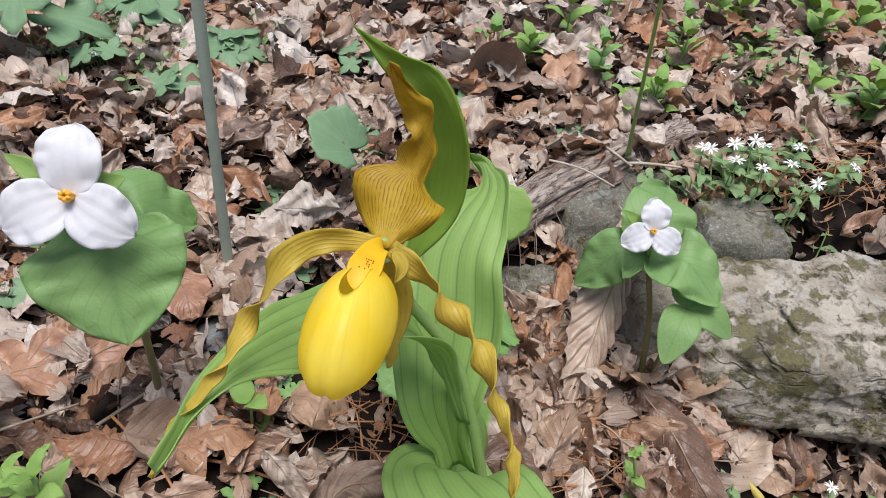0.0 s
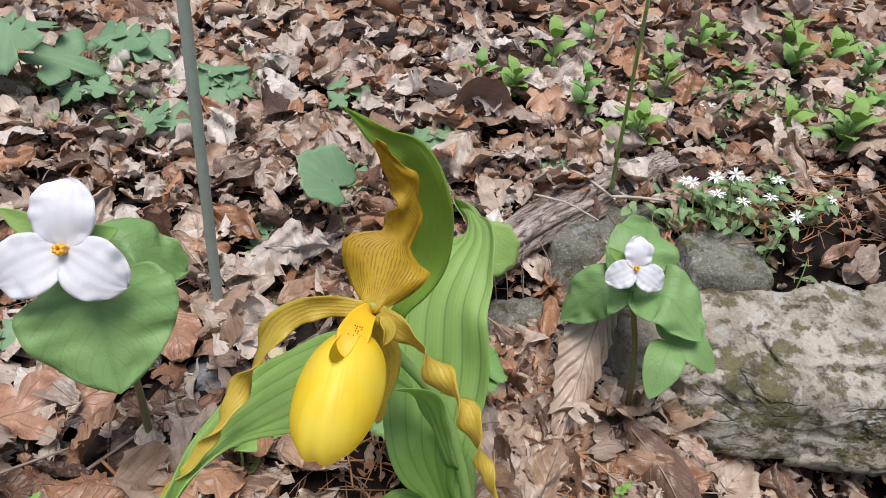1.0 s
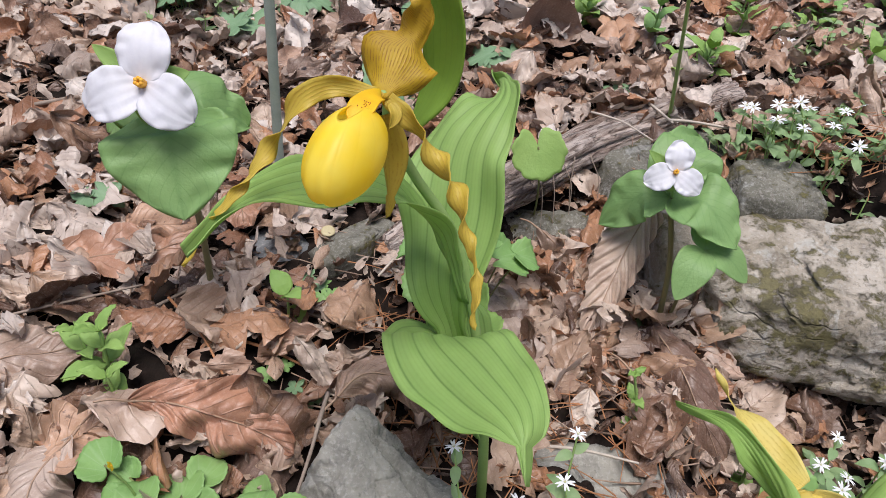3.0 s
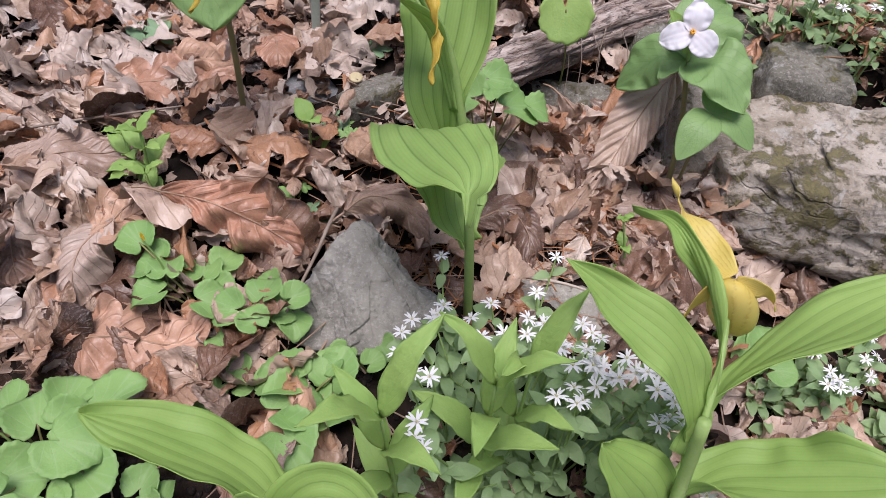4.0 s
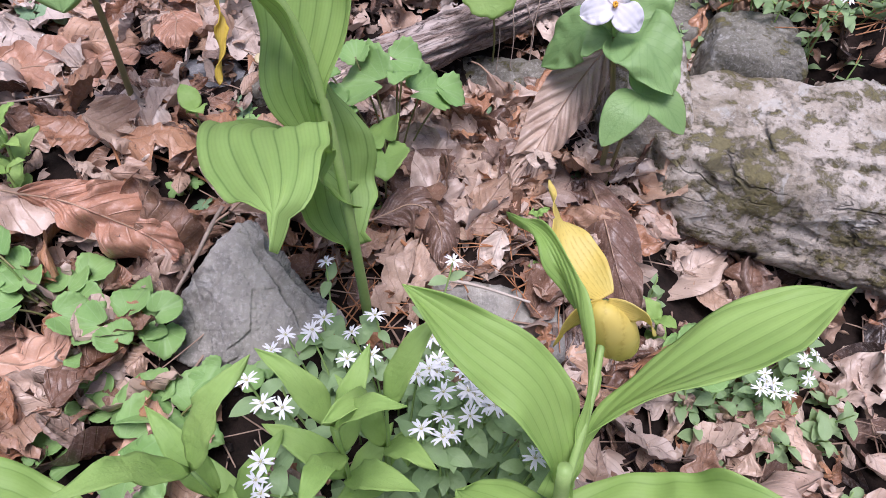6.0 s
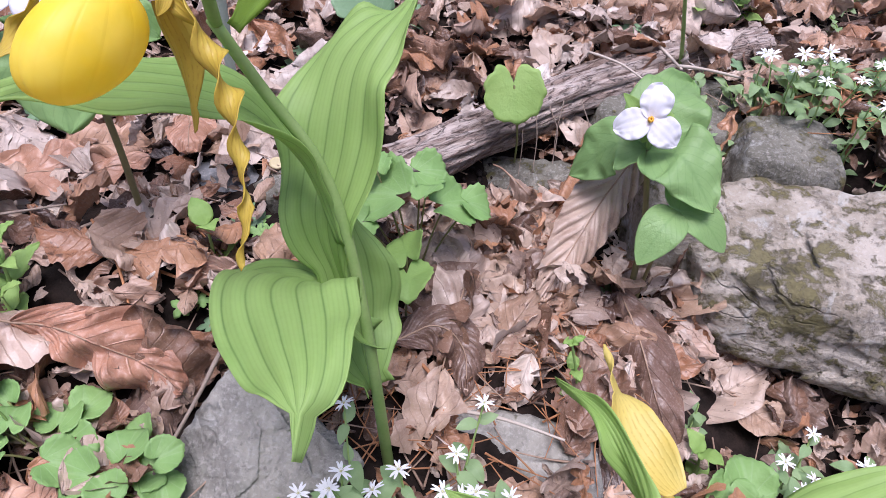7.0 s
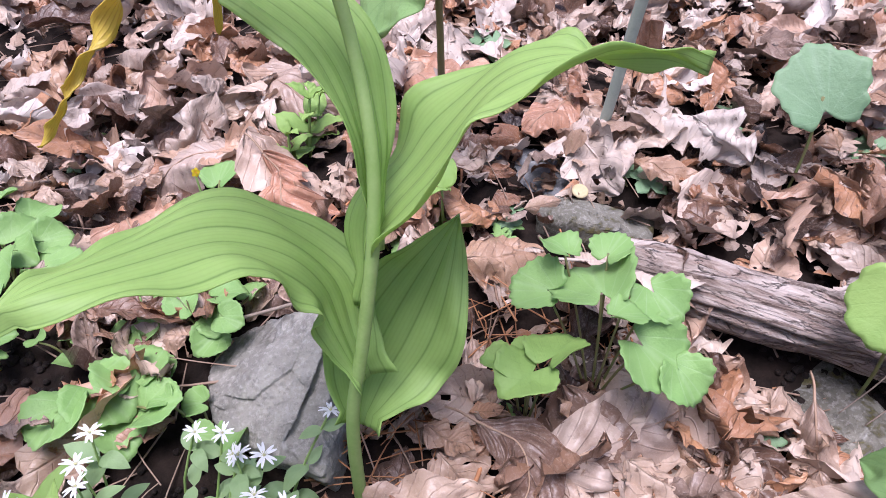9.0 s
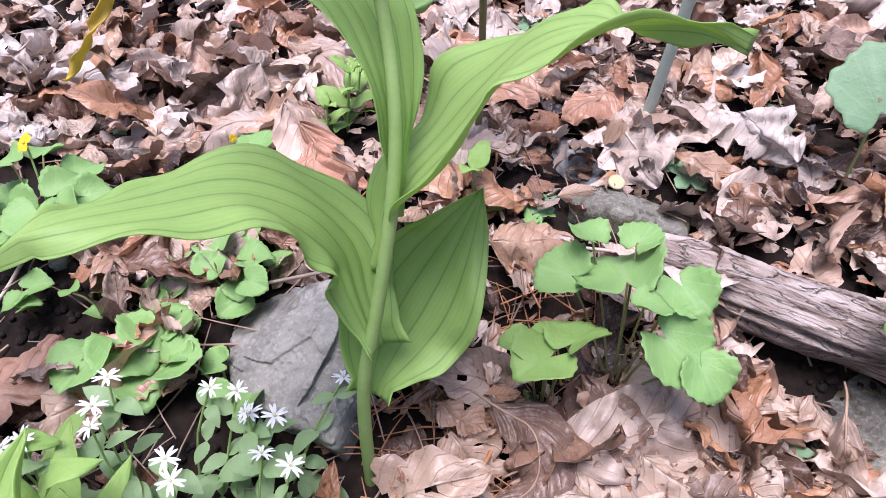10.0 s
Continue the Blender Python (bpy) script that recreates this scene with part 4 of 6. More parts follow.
def orchid_second():
    g = ground_height(0.186, 0.098)
    o = thing("lady_slipper_orchid", (0.186, 0.098, g), "lady's slipper orchid with yellow flower seen behind", "flower", "lady's slippers")
    part("stem", tube([(0.187, 0.096, g - 0.02), (0.186, 0.110, 0.02), (0.184, 0.122, 0.06), (0.179, 0.130, 0.11)], 0.0042, 0.003, 10, 16), M_STEM, o)
    part("leaf", blade([(0.185, 0.1311, 0.0658), (0.1781, 0.1422, 0.0951), (0.1629, 0.1531, 0.1236), (0.1355, 0.1615, 0.1387), (0.108, 0.1698, 0.1536)], 0.0146,
         [(0.37, -0.37, 0.85), (0.4, -0.4, 0.82), (0.45, -0.45, 0.77), (0.5, -0.5, 0.71)], 52, 28, lambda v: max(0.34 * (1 - v) ** 1.5, math.sin(math.pi * v ** 1.2) ** 0.9), 0.14, 0.00025, 6, 0.003, seed=11, wrap=0.63, wave=0.0022, waves=1.6), M_ORCHID_PLAIN, o, thick=0.0004)
    part("leaf", blade([(0.1827, 0.1285, 0.0755), (0.1959, 0.1575, 0.0996), (0.2292, 0.1847, 0.1082), (0.2634, 0.2118, 0.1109), (0.3018, 0.2381, 0.1136)], 0.0226,
         [(-0.81, 0.29, -0.51), (-0.99, 0.14, -0.06), (-0.88, -0.08, 0.47), (-0.64, -0.21, 0.74), (-0.47, -0.26, 0.84)], 52, 28, lambda v: max(0.34 * (1 - v) ** 1.5, math.sin(math.pi * v ** 1.27) ** 1.19), 0.08, 0.00025, 6, 0.003, seed=12, wrap=0.64, wave=0.0022, waves=1.6), M_ORCHID_PLAIN, o, thick=0.0004)
    part("leaf", blade([(0.1859, 0.1215, 0.0422), (0.2086, 0.1307, 0.0539), (0.233, 0.1311, 0.0657), (0.2565, 0.1315, 0.0793), (0.2796, 0.1318, 0.093)], 0.0236,
         [(-0.79, 0.58, 0.17), (-0.43, 0.49, 0.76), (0.11, 0.17, 0.98), (0.38, -0.02, 0.93), (0.49, -0.11, 0.86)], 52, 28, lambda v: max(0.34 * (1 - v) ** 1.5, math.sin(math.pi * v ** 1.08) ** 0.6), 0.26, 0.00025, 6, 0.003, seed=13, wrap=0.83, wave=0.0022, waves=1.6), M_ORCHID_PLAIN, o, thick=0.0004)
    part("leaf", blade([(0.1879, 0.1111, 0.0203), (0.1785, 0.1142, 0.0391), (0.1692, 0.117, 0.0575), (0.1544, 0.1191, 0.0732), (0.1397, 0.1213, 0.0877)], 0.0187,
         [(0.34, -0.91, 0.22), (0.39, -0.81, 0.45), (0.41, -0.6, 0.69), (0.37, -0.35, 0.86), (0.3, -0.1, 0.95)], 52, 28, lambda v: max(0.34 * (1 - v) ** 1.5, math.sin(math.pi * v ** 0.96) ** 0.79), -0.32, 0.00025, 6, 0.003, seed=14, wrap=0.31, wave=0.0022, waves=1.6), M_ORCHID_PLAIN, o, thick=0.0004)
    part("leaf", blade([(0.1833, 0.1301, 0.0853), (0.1875, 0.1498, 0.102), (0.1848, 0.1698, 0.1188), (0.1727, 0.1911, 0.135), (0.1582, 0.2128, 0.1427), (0.1409, 0.2341, 0.1291)], 0.0081,
         [(0.88, -0.19, 0.43), (0.94, -0.29, 0.18), (0.9, -0.39, -0.18), (0.74, -0.45, -0.5), (0.56, -0.44, -0.7)], 52, 28, lambda v: max(0.34 * (1 - v) ** 1.5, math.sin(math.pi * v ** 0.88) ** 1.33), 0.07, 0.00025, 6, 0.003, seed=15, wrap=0.15, wave=0.0022, waves=1.6), M_ORCHID_PLAIN, o, thick=0.0004)
    part("flower_stalk", tube([(0.183, 0.132, 0.09), (0.187, 0.160, 0.110), (0.188, 0.184, 0.122), (0.186, 0.192, 0.134)], 0.0018, 0.0016, 8, 14), M_STEM, o)
    d = unit(np.array([0.34, 0.10, -0.80]))
    k = np.array([0.012, 0.028, -0.028])
    part("pouch", pouch_geo(np.array([0.179, 0.160, 0.148]) + k, d, (0.2, 1, 0.3), 0.047, 0.0235, 0.018), M_YELLOWING, o, "yellow slipper pouch seen from behind")
    part("dorsal_sepal", blade(np.array([(0.174, 0.166, 0.162), (0.166, 0.178, 0.160), (0.158, 0.187, 0.163), (0.152, 0.197, 0.167), (0.148, 0.207, 0.169), (0.145, 0.216, 0.172)]) + k, 0.0105, [(0.2, -0.7, 0.7), (0.2, -0.6, 0.7)], 40, 12, lambda v: 0.35 + 0.65 * math.sin(math.pi * v / 0.72) ** 0.8 if v < 0.66 else max(0.02, 0.34 * math.sin(math.pi * (0.5 + 0.5 * (v - 0.66) / 0.34)) ** 0.8), 0.2, seed=3.0, wave=0.001, waves=3, twist=[0, 0, 10, 60, 160]), M_YELLOWING, o, thick=0.0003)
    part("petal", blade(np.array([(0.174, 0.160, 0.166), (0.183, 0.159, 0.165), (0.1900, 0.158, 0.163), (0.1965, 0.157, 0.154)]) + k, 0.0060, [(0, -0.8, 0.6), (0.4, -0.6, 0.5)], 24, 8, ribbon, 0.2, twist=[0, 40, 160], seed=2.0), M_YELLOWING, o, thick=0.0003)
    part("petal", blade(np.array([(0.173, 0.161, 0.165), (0.166, 0.159, 0.158), (0.1610, 0.157, 0.148), (0.1580, 0.154, 0.136)]) + k, 0.0055, [(0, -0.8, 0.6), (-0.4, -0.6, 0.5)], 30, 8, ribbon, 0.2, twist=[0, -30, -60, -90], seed=5.0), M_YELLOWING, o, thick=0.0003)
    return o


orchid_second()


def orchid_young():
    g = ground_height(0.022, 0.044)
    o = thing("lady_slipper_orchid", (0.022, 0.044, g), "young lady's slipper orchid without a flower", "flower", "lady's slippers")
    part("stem", tube([(0.024, 0.043, g - 0.02), (0.018, 0.050, 0.03), (0.010, 0.058, 0.075)], 0.004, 0.003, 10, 14), M_STEM, o)
    part("leaf", blade([(0.0151, 0.0552, 0.0443), (0.0049, 0.0649, 0.0637), (-0.0156, 0.0741, 0.0774), (-0.0379, 0.0768, 0.0871), (-0.061, 0.077, 0.0965), (-0.0841, 0.0759, 0.1062)], 0.0197,
         [(-0.18, 0.63, 0.75), (-0.05, 0.58, 0.82), (0.09, 0.5, 0.86), (0.24, 0.39, 0.89), (0.38, 0.26, 0.89)], 52, 28, lambda v: max(0.34 * (1 - v) ** 1.5, math.sin(math.pi * v ** 1.15) ** 0.7), 0.28, 0.00025, 6, 0.003, seed=21, wrap=0.4, wave=0.0022, waves=1.6), M_ORCHID_PLAIN, o, thick=0.0004)
    part("leaf", blade([(0.012, 0.056, 0.055), (0.022, 0.064, 0.092), (0.036, 0.066, 0.092), (0.050, 0.062, 0.064)], 0.019, [(0.2, -0.8, 0.6), (0.3, -0.5, 1)], 36, 24, slipper_leaf, 0.1, 0.00022, 7, 0.003, seed=22.0), M_ORCHID_PLAIN, o, thick=0.0004)
    part("leaf", blade([(0.012, 0.057, 0.060), (0.004, 0.058, 0.100), (0.010, 0.048, 0.112), (0.018, 0.036, 0.092)], 0.011, [(0, -1, 0.4), (0.1, -0.8, 0.8)], 32, 20, slipper_leaf, 0.5, 0.0004, 5, 0.002, seed=23.0), M_ORCHID_PLAIN, o, thick=0.0004)
    return o


orchid_young()


def petal_shape(v):
    return max(0.10 * (1 - v), math.sin(math.pi * v ** 0.95) ** 0.55 if v < 1 else 0)


def trillium_shape(v):
    return max(0.05 * (1 - v), math.sin(math.pi * v ** 0.66) ** 0.70)


def trillium(base, whorl, flower, face, size, tips, half, label):
    """White trillium: three broad leaves in a whorl, three sepals, three petals, a knot of yellow stamens."""
    o = thing("trillium", base, label, "flower", "white trilliums")
    base, whorl, flower = (np.array(v, float) for v in (base, whorl, flower))
    part("stem", tube([base - (0, 0, 0.02), 0.5 * base + 0.5 * whorl + (0.004, 0, 0), whorl], 0.0026, 0.0022, 8, 12), M_STEM_BROWN, o)
    x, y, n = frame_of(face, (0, 0.2, 1))
    part("flower_stalk", tube([whorl, 0.5 * (whorl + flower) + 0.1 * (whorl - flower)[::-1] * 0, flower - n * 0.004], 0.0016, 0.0016, 8, 8), M_STEM, o)
    for i, tip in enumerate(tips):
        tip = np.array(tip, float)
        mid = 0.5 * (whorl + tip) + (0, 0, 0.016)
        part("leaf", blade([whorl, 0.72 * whorl + 0.28 * tip + (0, 0, 0.010), mid, tip], half[i], (0.08, -0.45, 1), 30, 24, trillium_shape, 0.10, 0.0, 7, 0.0035, seed=i + 3 * size), M_TRILL, o, thick=0.0004)
    for i in range(3):
        a = radians(120 * i + 4)
        d = math.sin(a) * x + math.cos(a) * y
        part("petal", blade([flower, flower + d * size * 0.45 + n * size * 0.16, flower + d * size * 0.8 + n * size * 0.12, flower + d * size * 1.05 - n * size * 0.02], size * 0.47, n, 24, 18, petal_shape, 0.05, size * 0.006, 5, 0.0014, seed=i * 1.7 + size * 40, wave=size * 0.016, waves=1.3), M_WHITE, o, thick=0.0003)
        a += radians(60)
        d = math.sin(a) * x + math.cos(a) * y
        far = (0.72, 0.66, 1.12)[i]
        part("sepal", blade([flower - n * 0.003, flower + d * size * 0.45 * far - n * 0.005, flower + d * size * far - n * (0.002 if i == 2 else 0.010)], size * 0.22, n, 16, 8, ovate, 0.2), M_HERB, o, thick=0.0003)
    for i in range(6):
        a = radians(60 * i)
        d = math.sin(a) * x + math.cos(a) * y
        part("stamen", tube([flower + d * 0.001, flower + d * size * 0.05 + n * size * 0.12, flower + d * size * 0.055 + n * size * 0.22], size * 0.045, size * 0.035, 6, 5), M_STAMEN, o)
    return o


trillium((-0.160, 0.383, ground_height(-0.16, 0.383)), (-0.148, 0.375, 0.172), (-0.150, 0.360, 0.201), (0.05, -0.72, 0.62), 0.033,
         [(-0.131, 0.328, 0.131), (-0.112, 0.402, 0.150), (-0.205, 0.395, 0.142)], [0.0385, 0.022, 0.020], "white trillium in bloom over broad green leaves")
trillium((0.212, 0.440, ground_height(0.212, 0.44)), (0.194, 0.470, 0.072), (0.189, 0.466, 0.099), (-0.10, -0.75, 0.65), 0.023,
         [(0.146, 0.480, 0.030), (0.222, 0.535, 0.090), (0.240, 0.430, 0.058)], [0.022, 0.029, 0.026], "small white trillium in bloom beside the boulder")


def small_trillium():
    o = thing("trillium_seedling", (0.216, 0.440, ground_height(0.216, 0.44)), "small flowerless trillium with three plain leaves", "plant")
    w = np.array([0.220, 0.436, 0.050])
    part("stem", tube([(0.216, 0.442, -0.09), (0.217, 0.440, 0.0), w], 0.0016, 0.0014, 8, 10), M_STEM_BROWN, o)
    for tip, h in (((0.198, 0.402, 0.026), 0.015), ((0.256, 0.424, 0.030), 0.014), ((0.226, 0.476, 0.058), 0.013)):
        part("leaf", blade([w, 0.5 * (w + np.array(tip)) + (0, 0, 0.008), tip], h, (0, -0.4, 1), 22, 14, trillium_shape, 0.12, seed=h * 100), M_TRILL, o, thick=0.0004)
    return o


small_trillium()
solo("plant_stalk", tube([(-0.137, 0.504, -0.02), (-0.133, 0.507, 0.06), (-0.117, 0.516, 0.30), (-0.100, 0.527, 0.55)], 0.0042, 0.0036, 10, 20), M_GREY_STEM, "bare smooth grey-green plant stalk", "stalk")
solo("plant_stalk", tube([(0.246, 0.688, -0.02), (0.236, 0.668, 0.035), (0.205, 0.599, 0.145), (0.163, 0.506, 0.287)], 0.0021, 0.0012, 8, 16), M_STEM, "thin leaning green stalk", "stalk")


# ---- low plants ----
def violet(base, leaves, size, label, mat=M_VIOLET, seed=1, high=0.03, outline=heart, category="plant", lean=0.25):
    """Low plant: heart-shaped leaves, each on a thin stalk from one crown."""
    rnd = random.Random(seed)
    o = thing("violet_plant", (base[0], base[1], ground_height(*base)), label, category, "violets")
    b = np.array([base[0], base[1], ground_height(*base) - 0.004])
    for x, y, *given in leaves:
        s = size * rnd.uniform(0.75, 1.2)
        at = np.array([x, y, ground_height(x, y) + high * rnd.uniform(0.6, 1.15)])
        if given:
            at[2], s = given
        out = np.array([x - base[0], y - base[1], 0]) + np.array([rnd.uniform(-1, 1), rnd.uniform(-1, 1), 0]) * 0.02
        ahead = unit(out + (0, 0, 1e-4))
        nrm = (rnd.uniform(-lean, lean) * 1.3, rnd.uniform(-lean, lean) * 1.3 - 0.12, 1)
        part("leaf", disc_leaf(at, nrm, ahead, s, outline, 0.42, 0.15, rnd.uniform(0, 9), 6, 72, 0.22), mat, o, thick=0.0003)
        foot = at - ahead * s * 0.28 - np.array([0, 0, 0.001])
        part("leaf_stalk", tube([b, 0.45 * b + 0.55 * foot + (0, 0, 0.006), foot], 0.0009, 0.0007, 5, 8), M_PETIOLE, o)
    return o


violet((-0.118, 0.205), [(-0.152, 0.224), (-0.119, 0.222), (-0.108, 0.234), (-0.153, 0.207), (-0.138, 0.211), (-0.139, 0.190), (-0.103, 0.210), (-0.103, 0.197), (-0.165, 0.226)], 0.0122, "small heart-leaved violet among dead leaves", seed=3)
violet((-0.058, 0.198), [(-0.076, 0.227), (-0.087, 0.193), (-0.049, 0.212), (-0.070, 0.213), (-0.048, 0.199), (-0.069, 0.188), (-0.056, 0.207)], 0.0126, "small heart-leaved violet beside the grey stone", seed=4)
violet((-0.030, 0.146), [(-0.026, 0.141), (-0.020, 0.120), (-0.037, 0.157), (-0.008, 0.168), (-0.008, 0.145)], 0.020, "heart-leaved violet with broad leaves before the stone", seed=5)
violet((-0.068, 0.155), [(-0.090, 0.178), (-0.043, 0.169), (-0.071, 0.164), (-0.081, 0.168), (-0.078, 0.148), (-0.064, 0.152), (-0.048, 0.158), (-0.090, 0.158)], 0.0085, "tiny rounded violet seedlings in leaf litter", seed=6, high=0.018)
violet((0.004, 0.190), [(-0.010, 0.186), (0.012, 0.200), (0.010, 0.186), (-0.011, 0.171)], 0.011, "small heart-leaved violet under the orchid", seed=7)
violet((0.042, 0.408), [(0.023, 0.405, 0.052, 0.025), (0.008, 0.378, 0.044, 0.018), (-0.002, 0.394, 0.060, 0.013), (0.046, 0.428, 0.056, 0.016), (0.067, 0.414, 0.042, 0.021), (0.082, 0.424, 0.036, 0.015), (0.052, 0.404, 0.060, 0.012), (0.012, 0.418, 0.064, 0.012)],
       0.0225, "large scalloped violet clump before the log", seed=8, outline=lambda w: heart(w, 1, 0.2, 0.040, 17), lean=0.40)
violet((0.046, 0.360), [(0.043, 0.374, 0.032, 0.018), (0.050, 0.352, 0.030, 0.018), (0.036, 0.345, 0.026, 0.012), (0.030, 0.362, 0.022, 0.009)], 0.017, "bright green violet with rounded leaves", M_HERB, 9, outline=lambda w: heart(w, 1, 0.1, 0.025, 17), lean=0.4)
violet((-0.150, 0.080), [(-0.160, 0.099), (-0.149, 0.116), (-0.129, 0.086), (-0.151, 0.067), (-0.127, 0.058), (-0.151, 0.050), (-0.168, 0.061), (-0.197, 0.083), (-0.180, 0.066), (-0.115, 0.076), (-0.122, 0.119), (-0.187, 0.105), (-0.140, 0.100)],
       0.0165, "leafy yellow violet beside the rounded stone", seed=10, high=0.045)
violet((-0.088, 0.075), [(-0.084, 0.072), (-0.092, 0.082), (-0.078, 0.080)], 0.010, "small violet in bare soil", seed=12, high=0.02)
violet((-0.078, 0.118), [(-0.084, 0.120), (-0.087, 0.102), (-0.068, 0.119), (-0.081, 0.129)], 0.008, "tiny violet seedlings in bare soil", seed=13, high=0.018)
violet((0.290, 0.300), [(0.300, 0.283), (0.282, 0.300), (0.296, 0.312)], 0.017, "round-leaved violet before the boulder", seed=14, high=0.05)


def yellow_flower(at, stalk_from, face, size):
    """Yellow violet flower: five rounded petals with a darker throat."""
    o = thing("violet_flower", stalk_from, "small yellow violet flower on a thin stalk", "flower", "yellow violet flowers")
    at = np.array(at, float)
    x, y, n = frame_of(face, (0, 0, 1))
    part("flower_stalk", tube([stalk_from, 0.5 * (np.array(stalk_from) + at) + (0.003, 0.002, 0.004), at - n * 0.001], 0.0008, 0.0007, 5, 8), M_STEM, o)
    for a in (30, -30, 105, -105, 180):
        d = math.sin(radians(a)) * x + math.cos(radians(a)) * y
        part("petal", blade([at, at + d * size * 0.5 + n * size * 0.1, at + d * size], size * 0.42, n, 8, 6, petal_shape, 0.1), M_VIOLETPETAL, o)
    part("throat", ellipsoid(at + n * 0.0008, (x, y, n), (size * 0.16, size * 0.16, size * 0.1), 8, 6), M_STAMEN, o)
    return o


yellow_flower((-0.177, 0.083, 0.050), (-0.160, 0.080, ground_height(-0.16, 0.08)), (0.3, -0.6, 0.8), 0.0075)
yellow_flower((-0.146, 0.212, 0.052), (-0.140, 0.206, ground_height(-0.14, 0.206)), (0.8, 0.5, 0.3), 0.0032)


def lobed(w, lobes=5, deep=0.55):
    """Outline of a palmate leaf with cut lobes."""
    b = abs(w) - math.pi
    f = abs(math.cos(w * lobes / 2.0 * 0.86)) ** 1.2
    return (1 - deep) + deep * f + 0.05 * math.cos(w * lobes * 2.6) - 0.40 * math.exp(-(b / 0.25) ** 2)


def bloodroot(w):
    b = abs(w) - math.pi
    return 0.92 + 0.035 * math.cos(w * 9 + 1) - 0.60 * math.exp(-(b / 0.22) ** 2) + 0.02 * math.cos(w * 17)


def one_leaf(name, base, at, nrm, ahead, size, outline, mat, label, cup=0.15, seed=0.0, droop=0.1):
    o = thing(name, (base[0], base[1], ground_height(*base)), label, "plant")
    part("leaf", disc_leaf(at, nrm, ahead, size, outline, cup, 0.06, seed, 8, 64, droop), mat, o, thick=0.0003)
    b = np.array([base[0], base[1], ground_height(*base) - 0.005])
    part("leaf_stalk", tube([b, 0.5 * (b + np.array(at)) + (0.003, 0.002, 0), np.array(at) - unit(np.array(ahead, float)) * size * 0.2], 0.0011, 0.0010, 6, 8), M_PETIOLE, o)
    return o


one_leaf("bloodroot_plant", (0.10, 0.56), (0.093, 0.542, 0.055), (0.10, -0.75, 0.65), (0.2, -0.4, -1), 0.027, bloodroot, M_HERB, "round notched bloodroot leaf over the log", 0.10, 1.0)
one_leaf("lobed_leaf_plant", (-0.035, 0.600), (-0.052, 0.606, 0.085), (0.50, -0.45, 0.62), (-0.75, 0.1, 0.55), 0.032, lambda w: 0.88 + 0.06 * math.cos(5 * w) + 0.035 * math.cos(14 * w + 1) - 0.35 * math.exp(-((abs(w) - math.pi) / 0.22) ** 2), M_BLUE, "upright blue-green leaf with a lobed, toothed rim", 0.25, 2.0)


def palmate_plant(base, high, size, count, seed, mat=M_BLUE, name="anemone_plant", label="low woodland plant with deeply cut leaves", spread=0.8):
    rnd = random.Random(seed)
    g = ground_height(*base)
    o = thing(name, (base[0], base[1], g), label, "plant", "woodland seedlings")
    b = np.array([base[0], base[1], g - 0.004])
    for k in range(count):
        a = 2 * math.pi * (k + rnd.uniform(-0.25, 0.25)) / count
        d = np.array([math.cos(a), math.sin(a), 0])
        at = b + d * size * spread * rnd.uniform(0.6, 1.2) + (0, 0, high * rnd.uniform(0.75, 1.1))
        part("leaf", disc_leaf(at, (d[0] * 0.3 + rnd.uniform(-.15, .15), d[1] * 0.3 - 0.2, 1), d, size * rnd.uniform(0.75, 1.1), lobed, 0.12, 0.08, rnd.uniform(0, 9), 4, 45, 0.2), mat, o, thick=0.0003)
        part("leaf_stalk", tube([b, 0.5 * b + 0.5 * at, at - d * size * 0.2], 0.0009, 0.0008, 5, 6), M_PETIOLE, o)
    return o


for i, (x, y) in enumerate([(-0.415, 0.850), (-0.205, 0.875), (-0.245, 0.770), (-0.335, 0.960), (-0.345, 0.825)]):
    palmate_plant((x, y), (0.09, 0.05, 0.04, 0.06, 0.04)[i], (0.045, 0.032, 0.030, 0.036, 0.024)[i], (4, 4, 3, 4, 3)[i], 40 + i)
for i, (x, y) in enumerate([(-0.048, 0.882), (0.053, 0.759), (-0.089, 0.509), (0.193, 0.724), (0.282, 0.688), (-0.040, 0.680), (-0.107, 0.595), (-0.300, 0.485)]):
    palmate_plant((x, y), (0.03, 0.03, 0.018, 0.02, 0.02, 0.02, 0.02, 0.025)[i], (0.022, 0.024, 0.018, 0.016, 0.016, 0.022, 0.015, 0.016)[i], (3, 4, 3, 3, 3, 3, 3, 4)[i], 60 + i)


